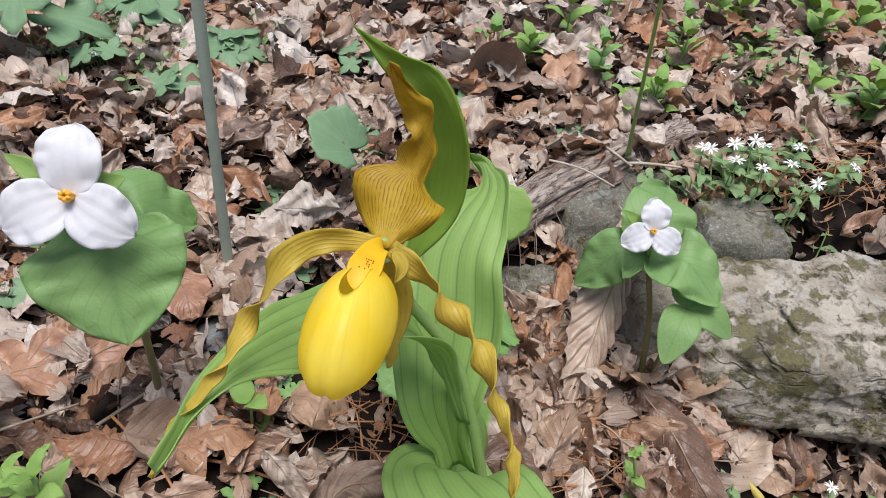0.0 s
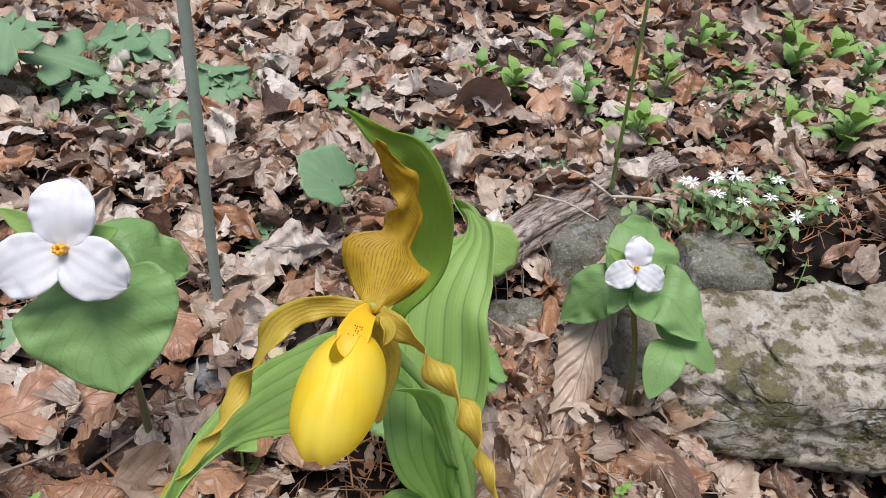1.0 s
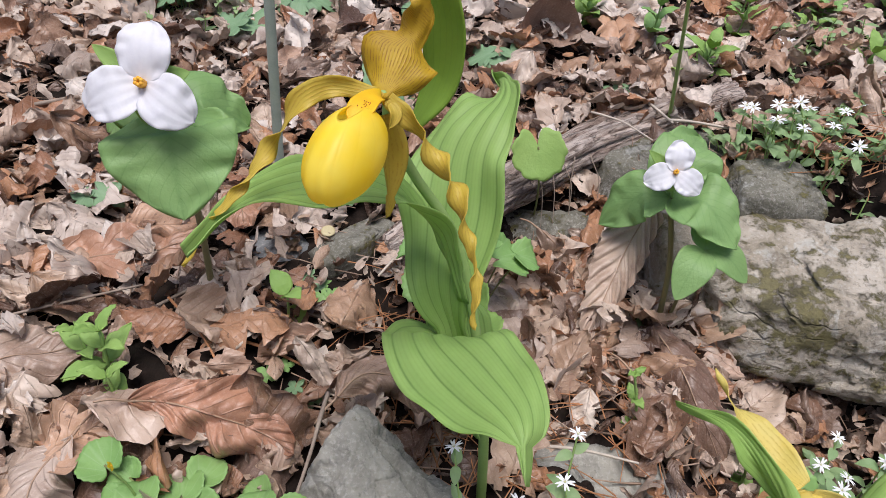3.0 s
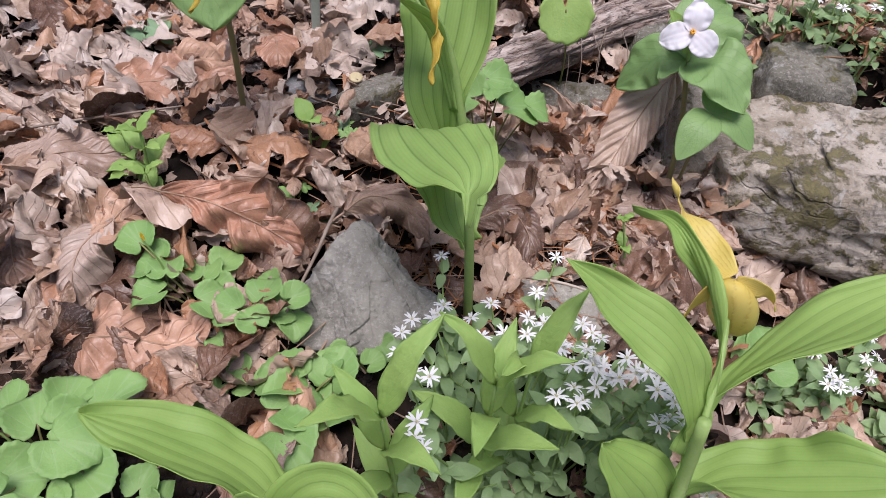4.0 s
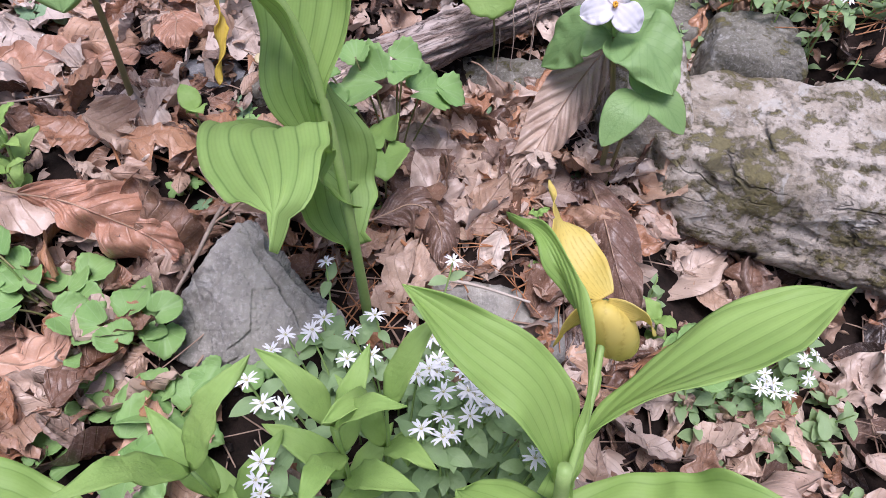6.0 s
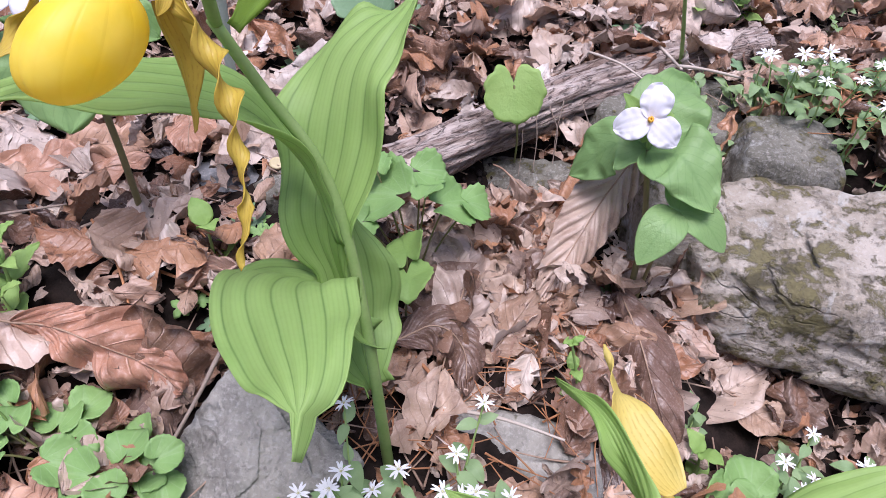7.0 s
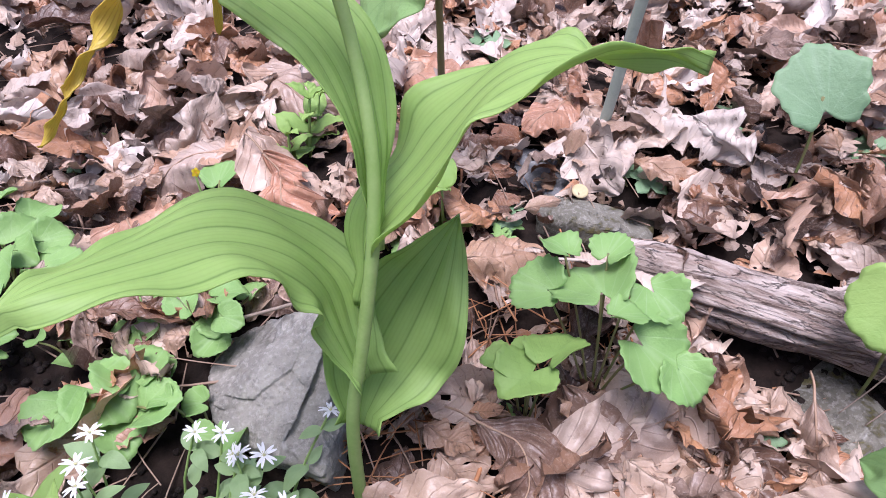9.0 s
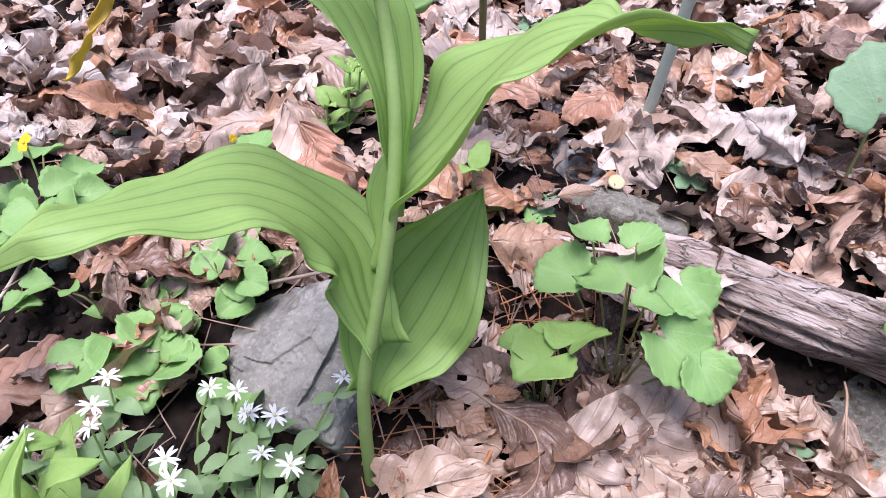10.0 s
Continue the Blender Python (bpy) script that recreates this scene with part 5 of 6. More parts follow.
def herb(base, tip, pairs, size, width, label, seed, mat=M_HERB, name="herb_plant", grow=0.6, start=0.25, droop=0.0, group="leafy herbs", rise=0.55):
    """Upright plant with leaves in crossed pairs."""
    rnd = random.Random(seed)
    g = ground_height(*base)
    o = thing(name, (base[0], base[1], g), label, "plant", group)
    b, t = np.array([base[0], base[1], g - 0.005]), np.array(tip, float)
    part("stem", tube([b, 0.5 * (b + t) + (0.002, -0.001, 0), t], 0.0014, 0.0009, 6, 8), M_STEM, o)
    turn = rnd.uniform(0, 3)
    for k in range(pairs):
        f = start + (1 - start) * k / max(1, pairs - 1)
        p = b + (t - b) * f
        s = size * (1 - grow * (k / max(1, pairs)) ** 2) * rnd.uniform(0.85, 1.1)
        for side in (0, math.pi):
            a = turn + k * math.pi / 2 + side + rnd.uniform(-0.2, 0.2)
            d = np.array([math.cos(a), math.sin(a), 0])
            up = rise * (0.5 + f)
            q1 = p + d * s * 0.45 + (0, 0, s * up * 0.55)
            q2 = p + d * s + (0, 0, s * (up * 0.75 - droop))
            part("leaf", blade([p, q1, q2], s * width, np.array([-d[0], -d[1], 0]) * up + (0, -0.1, 1), 14, 8, lambda v: ovate(v, 0.72, 0.85, 0.15), 0.12, 0, 5, 0.0015, seed=k + seed), mat, o, thick=0.0003)
    return o


herb((-0.197, 0.290), (-0.190, 0.296, 0.060), 4, 0.026, 0.27, "small bright green leafy sprig in leaf litter", 70)
herb((-0.215, 0.300), (-0.214, 0.306, 0.045), 3, 0.020, 0.30, "small bright green leafy sprig in leaf litter", 71)
herb((-0.185, 0.275), (-0.182, 0.276, 0.040), 3, 0.020, 0.30, "small bright green leafy sprig in leaf litter", 72)
herb((-0.097, 0.362), (-0.088, 0.357, 0.042), 2, 0.022, 0.42, "green seedling with paired oval leaves", 73)
herb((0.046, 0.106), (0.042, 0.102, 0.108), 4, 0.041, 0.19, "light green herb with upright serrate leaves", 74, rise=1.0, grow=0.3)
herb((0.084, 0.136), (0.088, 0.132, 0.102), 4, 0.040, 0.19, "light green herb with upright serrate leaves", 75, rise=1.0, grow=0.3)
herb((0.098, 0.150), (0.104, 0.150, 0.088), 3, 0.036, 0.20, "light green herb with upright serrate leaves", 76, rise=1.1, grow=0.3)
herb((0.064, 0.050), (0.060, 0.052, 0.055), 2, 0.034, 0.30, "light green herb with drooping leaves", 77, rise=0.4, droop=0.3)
herb((-0.010, 0.034), (-0.008, 0.034, 0.040), 3, 0.014, 0.34, "small bright green leafy sprig", 78)
herb((0.175, 0.330), (0.160, 0.332, 0.020), 3, 0.012, 0.38, "tiny pale green sprig in dead leaves", 79)
herb((0.265, 0.318), (0.262, 0.320, -0.060), 2, 0.020, 0.42, "small green seedling beside the boulder", 80)
for i, (x, y) in enumerate([(-0.072, 0.398), (-0.085, 0.406), (-0.071, 0.306), (-0.093, 0.322), (0.133, 0.513), (0.185, 0.430), (0.070, 0.490), (0.095, 0.498), (0.017, 0.207), (-0.118, 0.582), (-0.385, 0.240), (-0.374, 0.269), (-0.292, 0.134), (-0.264, 0.115), (-0.30, 0.52), (0.038, 0.352)]):
    palmate_plant((x, y), 0.014, 0.0085, 3, 90 + i, M_BLUE if i % 3 else M_VIOLET, "clover_seedling", "tiny three-leaved seedling in dead leaves", 1.0)


def toothed_pair():
    """Young plant with two broad toothed leaves and a crumpled bud."""
    o = thing("mustard_seedling", (0.110, 0.066, ground_height(0.11, 0.066)), "yellow-green seedling with broad toothed leaves", "plant")
    b = np.array([0.110, 0.066, ground_height(0.11, 0.066) - 0.005])
    c = np.array([0.108, 0.070, 0.088])
    part("stem", tube([b, 0.5 * (b + c), c], 0.0016, 0.0012, 6, 8), M_STEM, o)
    for dx, dy, s in ((-0.014, -0.006, 0.0165), (0.016, 0.002, 0.0165), (0.012, -0.014, 0.012)):
        part("leaf", disc_leaf(c + (dx, dy, -0.004), (dx * 8, dy * 8 - 0.3, 1), (dx, dy, -0.01), s, lambda w: heart(w, 0.6, 0.1, 0.055, 15), 0.15, 0.08, s * 300, 5, 51, 0.15), M_HERB, o, thick=0.0003)
    for k in range(3):
        a = k * 2.1
        part("bud_leaf", blade([c, c + (0.004 * math.cos(a), 0.004 * math.sin(a), 0.008), c + (0.007 * math.cos(a), 0.007 * math.sin(a), 0.015)], 0.006, (-math.cos(a), -math.sin(a), 0.4), 8, 6, ovate, 0.4), M_HERB, o)
    return o


toothed_pair()


# ---- star chickweed ----
def star_mesh():
    """Five white petals, each cleft almost to the base, so that ten narrow lobes show."""
    geos = []
    for k in range(10):
        a = radians(36 * k + (7 if k % 2 else -7))
        d = np.array([math.cos(a), math.sin(a), 0])
        geos.append(blade([d * 0.03, d * 0.55 + np.array([0, 0, 0.10]), d * 1.0 + np.array([0, 0, 0.05])], 0.115, (0, 0, 1), 6, 2, lambda v: 0.25 + 0.75 * math.sin(math.pi * min(1, v * 0.93 + 0.05)) ** 0.7, 0.15))
    return make_mesh("flower", *join(*geos)[:2], M_CHICKPETAL, join(*geos)[2])


def star_centre():
    geos = [ellipsoid((0, 0, 0.06), np.eye(3), (0.10, 0.10, 0.10), 8, 5)]
    for k in range(8):
        a = radians(45 * k)
        geos.append(tube([(0.05 * math.cos(a), 0.05 * math.sin(a), 0.08), (0.22 * math.cos(a), 0.22 * math.sin(a), 0.26)], 0.014, 0.02, 4, 3))
    g = join(*geos)
    return make_mesh("flower_centre", g[0], g[1], M_STAMEN_PALE, g[2])


M_STAMEN_PALE = simple("pale_stamen", (0.48, 0.50, 0.22), (0.60, 0.56, 0.35), 300, 0.6)
STAR, STAR_CENTRE = star_mesh(), star_centre()


def chickweed(middle, places, high, seed, label, fill=60, reach=0.05, leaf=0.013, more=0, bloom=1.0):
    rnd = random.Random(seed)
    g = ground_height(*middle)
    o = thing("star_chickweed", (middle[0], middle[1], g), label, "flower", "star chickweed clumps")
    stems, leaves = [], []
    places = places + [(x + rnd.gauss(0, 0.014), y + rnd.gauss(0, 0.014)) for x, y in places[::2] * more]

    def shoot(p, q, leafy):
        stems.append(tube([p, 0.5 * (p + q) + (rnd.uniform(-.004, .004), rnd.uniform(-.004, .004), 0.004), q], 0.0008, 0.0006, 4, 5, cap=False))
        for k in range(leafy):
            f = 0.25 + 0.6 * k / max(1, leafy - 1) if leafy > 1 else 0.6
            c = p + (q - p) * f
            a = rnd.uniform(0, 6.3)
            for s in (0, math.pi):
                d = np.array([math.cos(a + s), math.sin(a + s), 0])
                ln = leaf * rnd.uniform(0.8, 1.4)
                leaves.append(blade([c, c + d * ln * 0.5 + (0, 0, ln * rnd.uniform(0.0, 0.3)), c + d * ln + (0, 0, ln * rnd.uniform(-0.2, 0.3))], ln * 0.27, (rnd.uniform(-.3, .3), rnd.uniform(-.4, .2), 1), 6, 4, lambda v: ovate(v, 0.75, 0.8, 0.1), 0.15))

    for x, y in places:
        gx = x + (middle[0] - x) * 0.30 + rnd.uniform(-.012, .012)
        gy = y + (middle[1] - y) * 0.30 + rnd.uniform(-.012, .012)
        p = np.array([gx, gy, ground_height(gx, gy) - 0.004])
        q = np.array([x, y, high(x, y) + rnd.uniform(-0.004, 0.004)])
        shoot(p, q, 3)
        f = new("flower", STAR)
        f.parent = o
        tilt = Euler((rnd.uniform(-0.1, 0.7), rnd.uniform(-0.4, 0.4), rnd.uniform(0, 6)))
        f.matrix_local = Matrix.LocRotScale(Vector(q) - BASE[o], tilt, Vector((1, 1, 1)) * bloom * rnd.uniform(0.0056, 0.0068))
        c = new("flower_centre", STAR_CENTRE)
        c.parent = f
    for k in range(fill):
        x, y = middle[0] + rnd.gauss(0, reach), middle[1] + rnd.gauss(0, reach)
        p = np.array([x, y, ground_height(x, y) - 0.004])
        q = p + (rnd.uniform(-.02, .02), rnd.uniform(-.02, .02), rnd.uniform(0.02, 0.045))
        shoot(p, q, 3)
    tagged(part("stem", join(*stems), M_STEM, o), kind="stuff")
    tagged(part("foliage", join(*leaves), M_CHICK, o, "small paired dull green leaves"), kind="stuff")
    return o


chickweed((0.115, 0.150), [(0.048, 0.218), (0.044, 0.207), (0.067, 0.211), (0.077, 0.223), (0.104, 0.237), (0.117, 0.222), (0.101, 0.216), (0.028, 0.190), (0.035, 0.156), (0.133, 0.183), (0.140, 0.215), (0.126, 0.169),
                           (0.130, 0.148), (0.140, 0.163), (0.154, 0.180), (0.165, 0.175), (0.170, 0.165), (0.179, 0.160), (0.185, 0.155), (0.185, 0.144), (0.053, 0.123), (0.145, 0.188), (0.118, 0.202), (0.160, 0.176), (0.122, 0.186), (0.137, 0.174), (0.148, 0.170), (0.128, 0.158), (0.172, 0.176), (0.176, 0.150), (0.112, 0.176)],
          lambda x, y: 0.036 if y > 0.187 else 0.068, 5, "star chickweed with many white star flowers", 60, 0.042, more=2)
chickweed((0.150, 0.072), [(0.070, 0.083), (0.069, 0.072), (0.088, 0.070), (0.201, 0.125), (0.196, 0.104), (0.204, 0.107), (0.186, 0.110), (0.171, 0.074), (0.189, 0.067), (0.157, 0.053), (0.188, 0.086), (0.196, 0.085),
                           (0.044, 0.063), (0.073, 0.028), (0.137, 0.044)], lambda x, y: 0.05, 6, "star chickweed in bloom among green leaves", 55, 0.04, more=1)
chickweed((0.352, 0.605), [(0.300, 0.629), (0.329, 0.642), (0.318, 0.610), (0.342, 0.635), (0.359, 0.641), (0.364, 0.598), (0.389, 0.633), (0.431, 0.604), (0.367, 0.573), (0.336, 0.594)], lambda x, y: 0.07, 7,
          "star chickweed in bloom behind the boulder", 45, 0.045, more=1, bloom=1.25)
chickweed((0.345, 0.300), [(0.336, 0.317), (0.337, 0.291), (0.352, 0.278), (0.374, 0.336), (0.367, 0.309), (0.317, 0.324), (0.332, 0.277)], lambda x, y: -0.06, 8, "star chickweed in bloom before the boulder", 45, 0.04, more=2)
chickweed((-0.325, 0.870), [(-0.33, 0.85), (-0.30, 0.87), (-0.35, 0.83), (-0.29, 0.90), (-0.36, 0.88), (-0.19, 0.99), (-0.15, 0.95)], lambda x, y: 0.05, 9, "star chickweed with scattered white flowers", 40, 0.05, more=1, bloom=1.4)
chickweed((0.47, 0.80), [(0.46, 0.86), (0.44, 0.79), (0.40, 0.83), (0.52, 0.84)], lambda x, y: 0.05, 10, "star chickweed with a few white flowers", 30, 0.05, more=2, bloom=1.3)

# green growth at the back of the clearing
for i, (x, y) in enumerate([(0.121, 0.947), (0.160, 0.898), (0.228, 0.995), (0.236, 0.840), (0.254, 0.771), (0.292, 0.787), (0.382, 0.970), (0.446, 1.015), (0.438, 0.886), (0.468, 0.922), (0.467, 0.780), (0.587, 1.027), (0.555, 0.862),
                            (0.577, 0.820), (0.637, 0.992), (0.658, 0.937), (0.708, 1.060), (0.489, 1.039), (0.300, 1.06), (0.56, 0.95), (0.75, 0.98), (0.62, 0.85), (0.36, 0.90), (0.52, 0.745), (0.60, 0.74)]):
    herb((x, y), (x + 0.004, y - 0.006, 0.045 + 0.012 * (i % 4)), 3 + i % 2, 0.030 + 0.004 * (i % 3), 0.34, "bushy green woodland herb with paired leaves", 120 + i, M_HERB if i % 3 else M_VIOLET, rise=0.7, group="background herbs")


# ---- chosen dead leaves ----
def oak(v, lobes=4.0, deep=0.42):
    e = math.sin(math.pi * v ** 0.85) ** 0.6
    return max(0.05, e * (1 - deep + deep * abs(math.cos(math.pi * lobes * v)) ** 0.7))


def plain(v):
    return max(0.02, math.sin(math.pi * v ** 0.9) ** 0.75)


def maple(v):
    return max(0.03, (0.35 + 0.65 * abs(math.sin(2.6 * math.pi * v)) ** 0.8) * math.sin(math.pi * min(1, v * 0.97 + 0.02)) ** 0.5)


M_RIB = simple("dead_leaf_rib", (0.30, 0.19, 0.12), (0.42, 0.29, 0.20), 90, 0.6)


def big_leaf(points, half, face, mat, label, profile=plain, cup=0.2, pleat=0.0, wave=0.004, ruffle=0.006, seed=0.0, crumple=0.013):
    """A dead leaf picked out by its size, with pleats along its side veins."""
    V, Fc, U = blade(points, half, face, 96, 24, profile, cup, 0, 7, ruffle, seed=seed, wave=wave, waves=2.5)
    V = np.array(V)
    n = unit(np.array(face, float) if np.ndim(face) == 1 else np.array(face[0], float))
    for i, (u, v) in enumerate(U):
        s = abs(2 * u - 1)
        V[i] += n * (pleat * (2 * abs(math.sin(math.pi * (9 * v - 2.0 * s))) - 1.2) * min(1, 3 * s) + crumple * abs(noise.noise(Vector(V[i] * 28))) + 0.3 * crumple * abs(noise.noise(Vector((V[i] * 70)))) + 0.003 * noise.noise(Vector((V[i] * 50))))
    o = thing("dead_leaf", (V[:, 0].mean(), V[:, 1].mean(), V[:, 2].min()), label, "dead leaf", "large dead leaves")
    part("leaf_blade", (V, Fc, U), mat, o)
    rib = V[12::25]
    part("midrib", tube([tuple(v + n * 0.0002) for v in rib[2:92:9]], 0.0008, 0.0003, 5, 40, cap=False), M_RIB, o)
    out = unit(rib[0] - rib[6])
    part("leaf_stalk", tube([rib[3], rib[0], rib[0] + out * 0.010 + (0, 0, 0.001), rib[0] + out * 0.020 - (0, 0, 0.002)], 0.0010, 0.0007, 5, 10), M_RIB, o)
    return o


def lay(points, lift=0.006):
    """Puts a spine given on the plan onto the ground."""
    return [(x, y, ground_height(x, y) + z + lift) for x, y, z in points]


big_leaf([(0.196, 0.512, 0.034), (0.178, 0.482, 0.020), (0.159, 0.444, -0.004), (0.140, 0.396, -0.030)], 0.0225, (0.15, -0.75, 0.65), M_PLEAT_LEAF, "large curled pale brown leaf with deep pleats", lambda v: max(0.03, math.sin(math.pi * v ** 0.62) ** 0.55), -0.30, 0.0030, 0.002, 0.003, seed=1.0, crumple=0.003)
big_leaf([(-0.158, 0.262, 0.040), (-0.128, 0.264, 0.036), (-0.096, 0.262, 0.026), (-0.060, 0.258, 0.008)], 0.026, (0.1, -0.65, 0.8), M_RED_LEAF, "crumpled red-brown maple leaf", lambda v: max(0.05, math.sin(math.pi * v ** 1.1) ** 0.5 * (0.86 + 0.14 * math.cos(11 * v))), -0.30, 0.0020, 0.004, 0.008, seed=2.0, crumple=0.022)
big_leaf(lay([(-0.185, 0.158, 0.004), (-0.150, 0.165, 0.010), (-0.120, 0.170, 0.008), (-0.100, 0.190, 0.014)]), 0.030, (0.1, -0.3, 1), M_ORANGE_LEAF, "torn orange-brown oak leaf", oak, 0.2, 0.001, seed=3.0)
big_leaf(lay([(0.010, 0.018, 0.010), (-0.008, 0.044, 0.012), (-0.028, 0.072, 0.012), (-0.050, 0.104, 0.010)]), 0.031, (0, -0.2, 1), M_ORANGE_LEAF, "pinkish tan oak leaf on bare soil", oak, 0.1, 0.0008, seed=4.0)
big_leaf(lay([(-0.310, 0.262, 0.008), (-0.275, 0.280, 0.020), (-0.235, 0.300, 0.018), (-0.215, 0.320, 0.006)]), 0.025, (0, -0.3, 1), M_TAN_LEAF, "broad brown oval dead leaf", plain, -0.25, 0.0012, seed=5.0)
big_leaf(lay([(-0.275, 0.240, 0.010), (-0.252, 0.215, 0.020), (-0.235, 0.185, 0.018)]), 0.028, (0, -0.3, 1), M_GREY_LEAF, "crumpled grey dead leaf", maple, -0.4, 0.002, seed=6.0)
big_leaf(lay([(-0.190, 0.240, 0.022), (-0.198, 0.210, 0.026), (-0.190, 0.175, 0.010)]), 0.020, (0.2, -0.4, 1), M_TAN_LEAF, "curled pale dead leaf on the ground", plain, -0.7, 0.001, seed=7.0)
big_leaf(lay([(-0.225, 0.160, 0.004), (-0.195, 0.172, 0.010), (-0.170, 0.196, 0.006)]), 0.024, (0, -0.3, 1), M_ORANGE_LEAF, "flat reddish brown dead leaf", plain, 0.1, seed=8.0)
big_leaf(lay([(0.080, 0.345, 0.016), (0.082, 0.388, 0.026), (0.077, 0.430, 0.024), (0.066, 0.475, 0.010)]), 0.024, (0.6, -0.3, 1), M_TAN_LEAF, "large wavy tan dead leaf before the log", plain, -0.35, 0.001, 0.010, seed=9.0)
big_leaf(lay([(0.075, 0.440, 0.014), (0.100, 0.455, 0.012), (0.130, 0.460, 0.010), (0.155, 0.450, 0.004)]), 0.026, (0.2, -0.5, 1), M_DARK_LEAF, "dark brown dead leaf with holes", maple, -0.15, 0.0008, seed=10.0)
big_leaf(lay([(0.100, 0.520, 0.020), (0.135, 0.500, 0.012), (0.165, 0.495, 0.012)]), 0.012, (0.0, -0.5, 1), M_TAN_LEAF, "rolled pale dead leaf beside the stone", plain, -1.2, seed=11.0)
big_leaf(lay([(-0.300, 0.400, 0.008), (-0.255, 0.402, 0.016), (-0.215, 0.418, 0.012), (-0.180, 0.440, 0.010)]), 0.026, (0.1, -0.3, 1), M_ORANGE_LEAF, "large orange-tan oak leaf", oak, 0.15, seed=12.0)
big_leaf(lay([(-0.185, 0.505, 0.006), (-0.165, 0.480, 0.016), (-0.150, 0.445, 0.018)]), 0.020, (0.2, -0.4, 1), M_ORANGE_LEAF, "rust-brown oval beech leaf with pleats", plain, -0.3, 0.0008, seed=13.0)
big_leaf(lay([(0.200, 0.430, 0.012), (0.212, 0.390, 0.020), (0.230, 0.345, 0.014), (0.250, 0.315, 0.010)]), 0.022, (-0.3, -0.4, 1), M_DARK_LEAF, "long brown dead leaf leaning on the boulder", plain, -0.5, 0.0008, seed=14.0)
big_leaf(lay([(0.170, 0.375, 0.012), (0.190, 0.350, 0.016), (0.205, 0.310, 0.010)]), 0.020, (0.2, -0.4, 1), M_TAN_LEAF, "curled tan dead leaf on the ground", plain, -0.6, 0.001, seed=15.0)
big_leaf(lay([(0.075, 0.800, 0.012), (0.110, 0.815, 0.022), (0.155, 0.810, 0.016)]), 0.028, (0.0, -0.8, 0.6), M_GREY_LEAF, "dark hollow curled dead leaf", plain, 1.3, seed=16.0)
big_leaf(lay([(0.045, 0.330, 0.020), (0.070, 0.345, 0.030), (0.092, 0.338, 0.020), (0.100, 0.310, 0.006)]), 0.018, (0.1, -0.4, 1), M_DARK_LEAF, "arched dark brown dead leaf behind the orchid", plain, -0.5, 0.0012, seed=17.0)
big_leaf(lay([(0.235, 0.115, 0.010), (0.260, 0.130, 0.022), (0.285, 0.160, 0.010)]), 0.026, (0.0, -0.4, 1), M_TAN_LEAF, "long curled tan leaf", plain, -0.7, 0.001, seed=18.0)
big_leaf(lay([(-0.040, 0.290, 0.036), (-0.025, 0.312, 0.042), (0.000, 0.318, 0.034), (0.022, 0.300, 0.020)]), 0.014, (0.0, -0.5, 1), M_TAN_LEAF, "rolled striped dead leaf over the grey stone", plain, -0.4, 0.001, seed=19.0)

# ---- twigs ----
def stick(a, b, r, mat, label, bow=0.004, name="twig"):
    """A thin twig between two places on the plan, heights over the ground."""
    p, q = (np.array([v[0], v[1], ground_height(v[0], v[1]) + v[2]]) for v in (a, b))
    m = 0.5 * (p + q) + (bow, bow * 0.6, bow * 0.5)
    return solo(name, tube([p, 0.6 * p + 0.4 * m + (0, 0, 0.001), m, q], r, r * 0.6, 6, 14, 0.25), mat, label, "twig", "fallen twigs")


stick((-0.250, 0.300, 0.006), (-0.150, 0.400, 0.016), 0.0018, M_TWIG, "dark grey twig on dead leaves")
stick((-0.180, 0.360, 0.018), (-0.108, 0.285, 0.022), 0.0012, M_NEEDLE, "thin rust-coloured twig on dead leaves")
stick((-0.157, 0.395, 0.014), (-0.102, 0.372, 0.012), 0.0013, M_NEEDLE, "thin rust-coloured twig on dead leaves")
stick((-0.143, 0.335, 0.012), (-0.062, 0.326, 0.014), 0.0014, M_NEEDLE, "thin rust-coloured twig on dead leaves")
stick((-0.146, 0.076, 0.012), (-0.070, 0.040, 0.010), 0.0016, M_TWIG_PALE, "pale bare twig on soil")
stick((-0.102, 0.030, 0.008), (-0.051, 0.004, 0.008), 0.0013, M_TWIG_PALE, "pale bare twig on soil")
stick((-0.046, 0.292, 0.045), (-0.053, 0.203, 0.026), 0.0015, M_TWIG, "brown twig leaning against the grey stone", 0.001)
stick((-0.032, 0.412, 0.030), (0.004, 0.510, 0.030), 0.0011, M_TWIG_PALE, "pale twig lying along the log")
stick((0.200, 0.705, 0.025), (0.236, 0.648, 0.030), 0.0020, M_TWIG_PALE, "forked pale twig behind the trillium", 0.002)
stick((0.232, 0.652, 0.030), (0.302, 0.642, 0.026), 0.0018, M_TWIG_PALE, "forked pale twig behind the trillium", 0.002)
stick((0.160, 0.760, 0.020), (0.132, 0.690, 0.026), 0.0012, M_TWIG_PALE, "thin dry stalk on dead leaves")
stick((0.150, 0.645, 0.050), (0.210, 0.612, 0.046), 0.0013, M_TWIG_PALE, "thin pale twig on the stone")
stick((0.290, 0.612, 0.020), (0.354, 0.633, 0.022), 0.0020, M_NEEDLE, "rust-coloured bent twig on the ground")
stick((0.380, 0.622, 0.022), (0.372, 0.560, 0.024), 0.0018, M_NEEDLE, "rust-coloured bent twig on the ground")
stick((-0.310, 0.190, 0.014), (-0.240, 0.270, 0.024), 0.0018, M_TWIG, "brown twig among dead leaves")
stick((-0.340, 0.300, 0.020), (-0.200, 0.365, 0.026), 0.0014, M_TWIG, "brown twig among dead leaves")
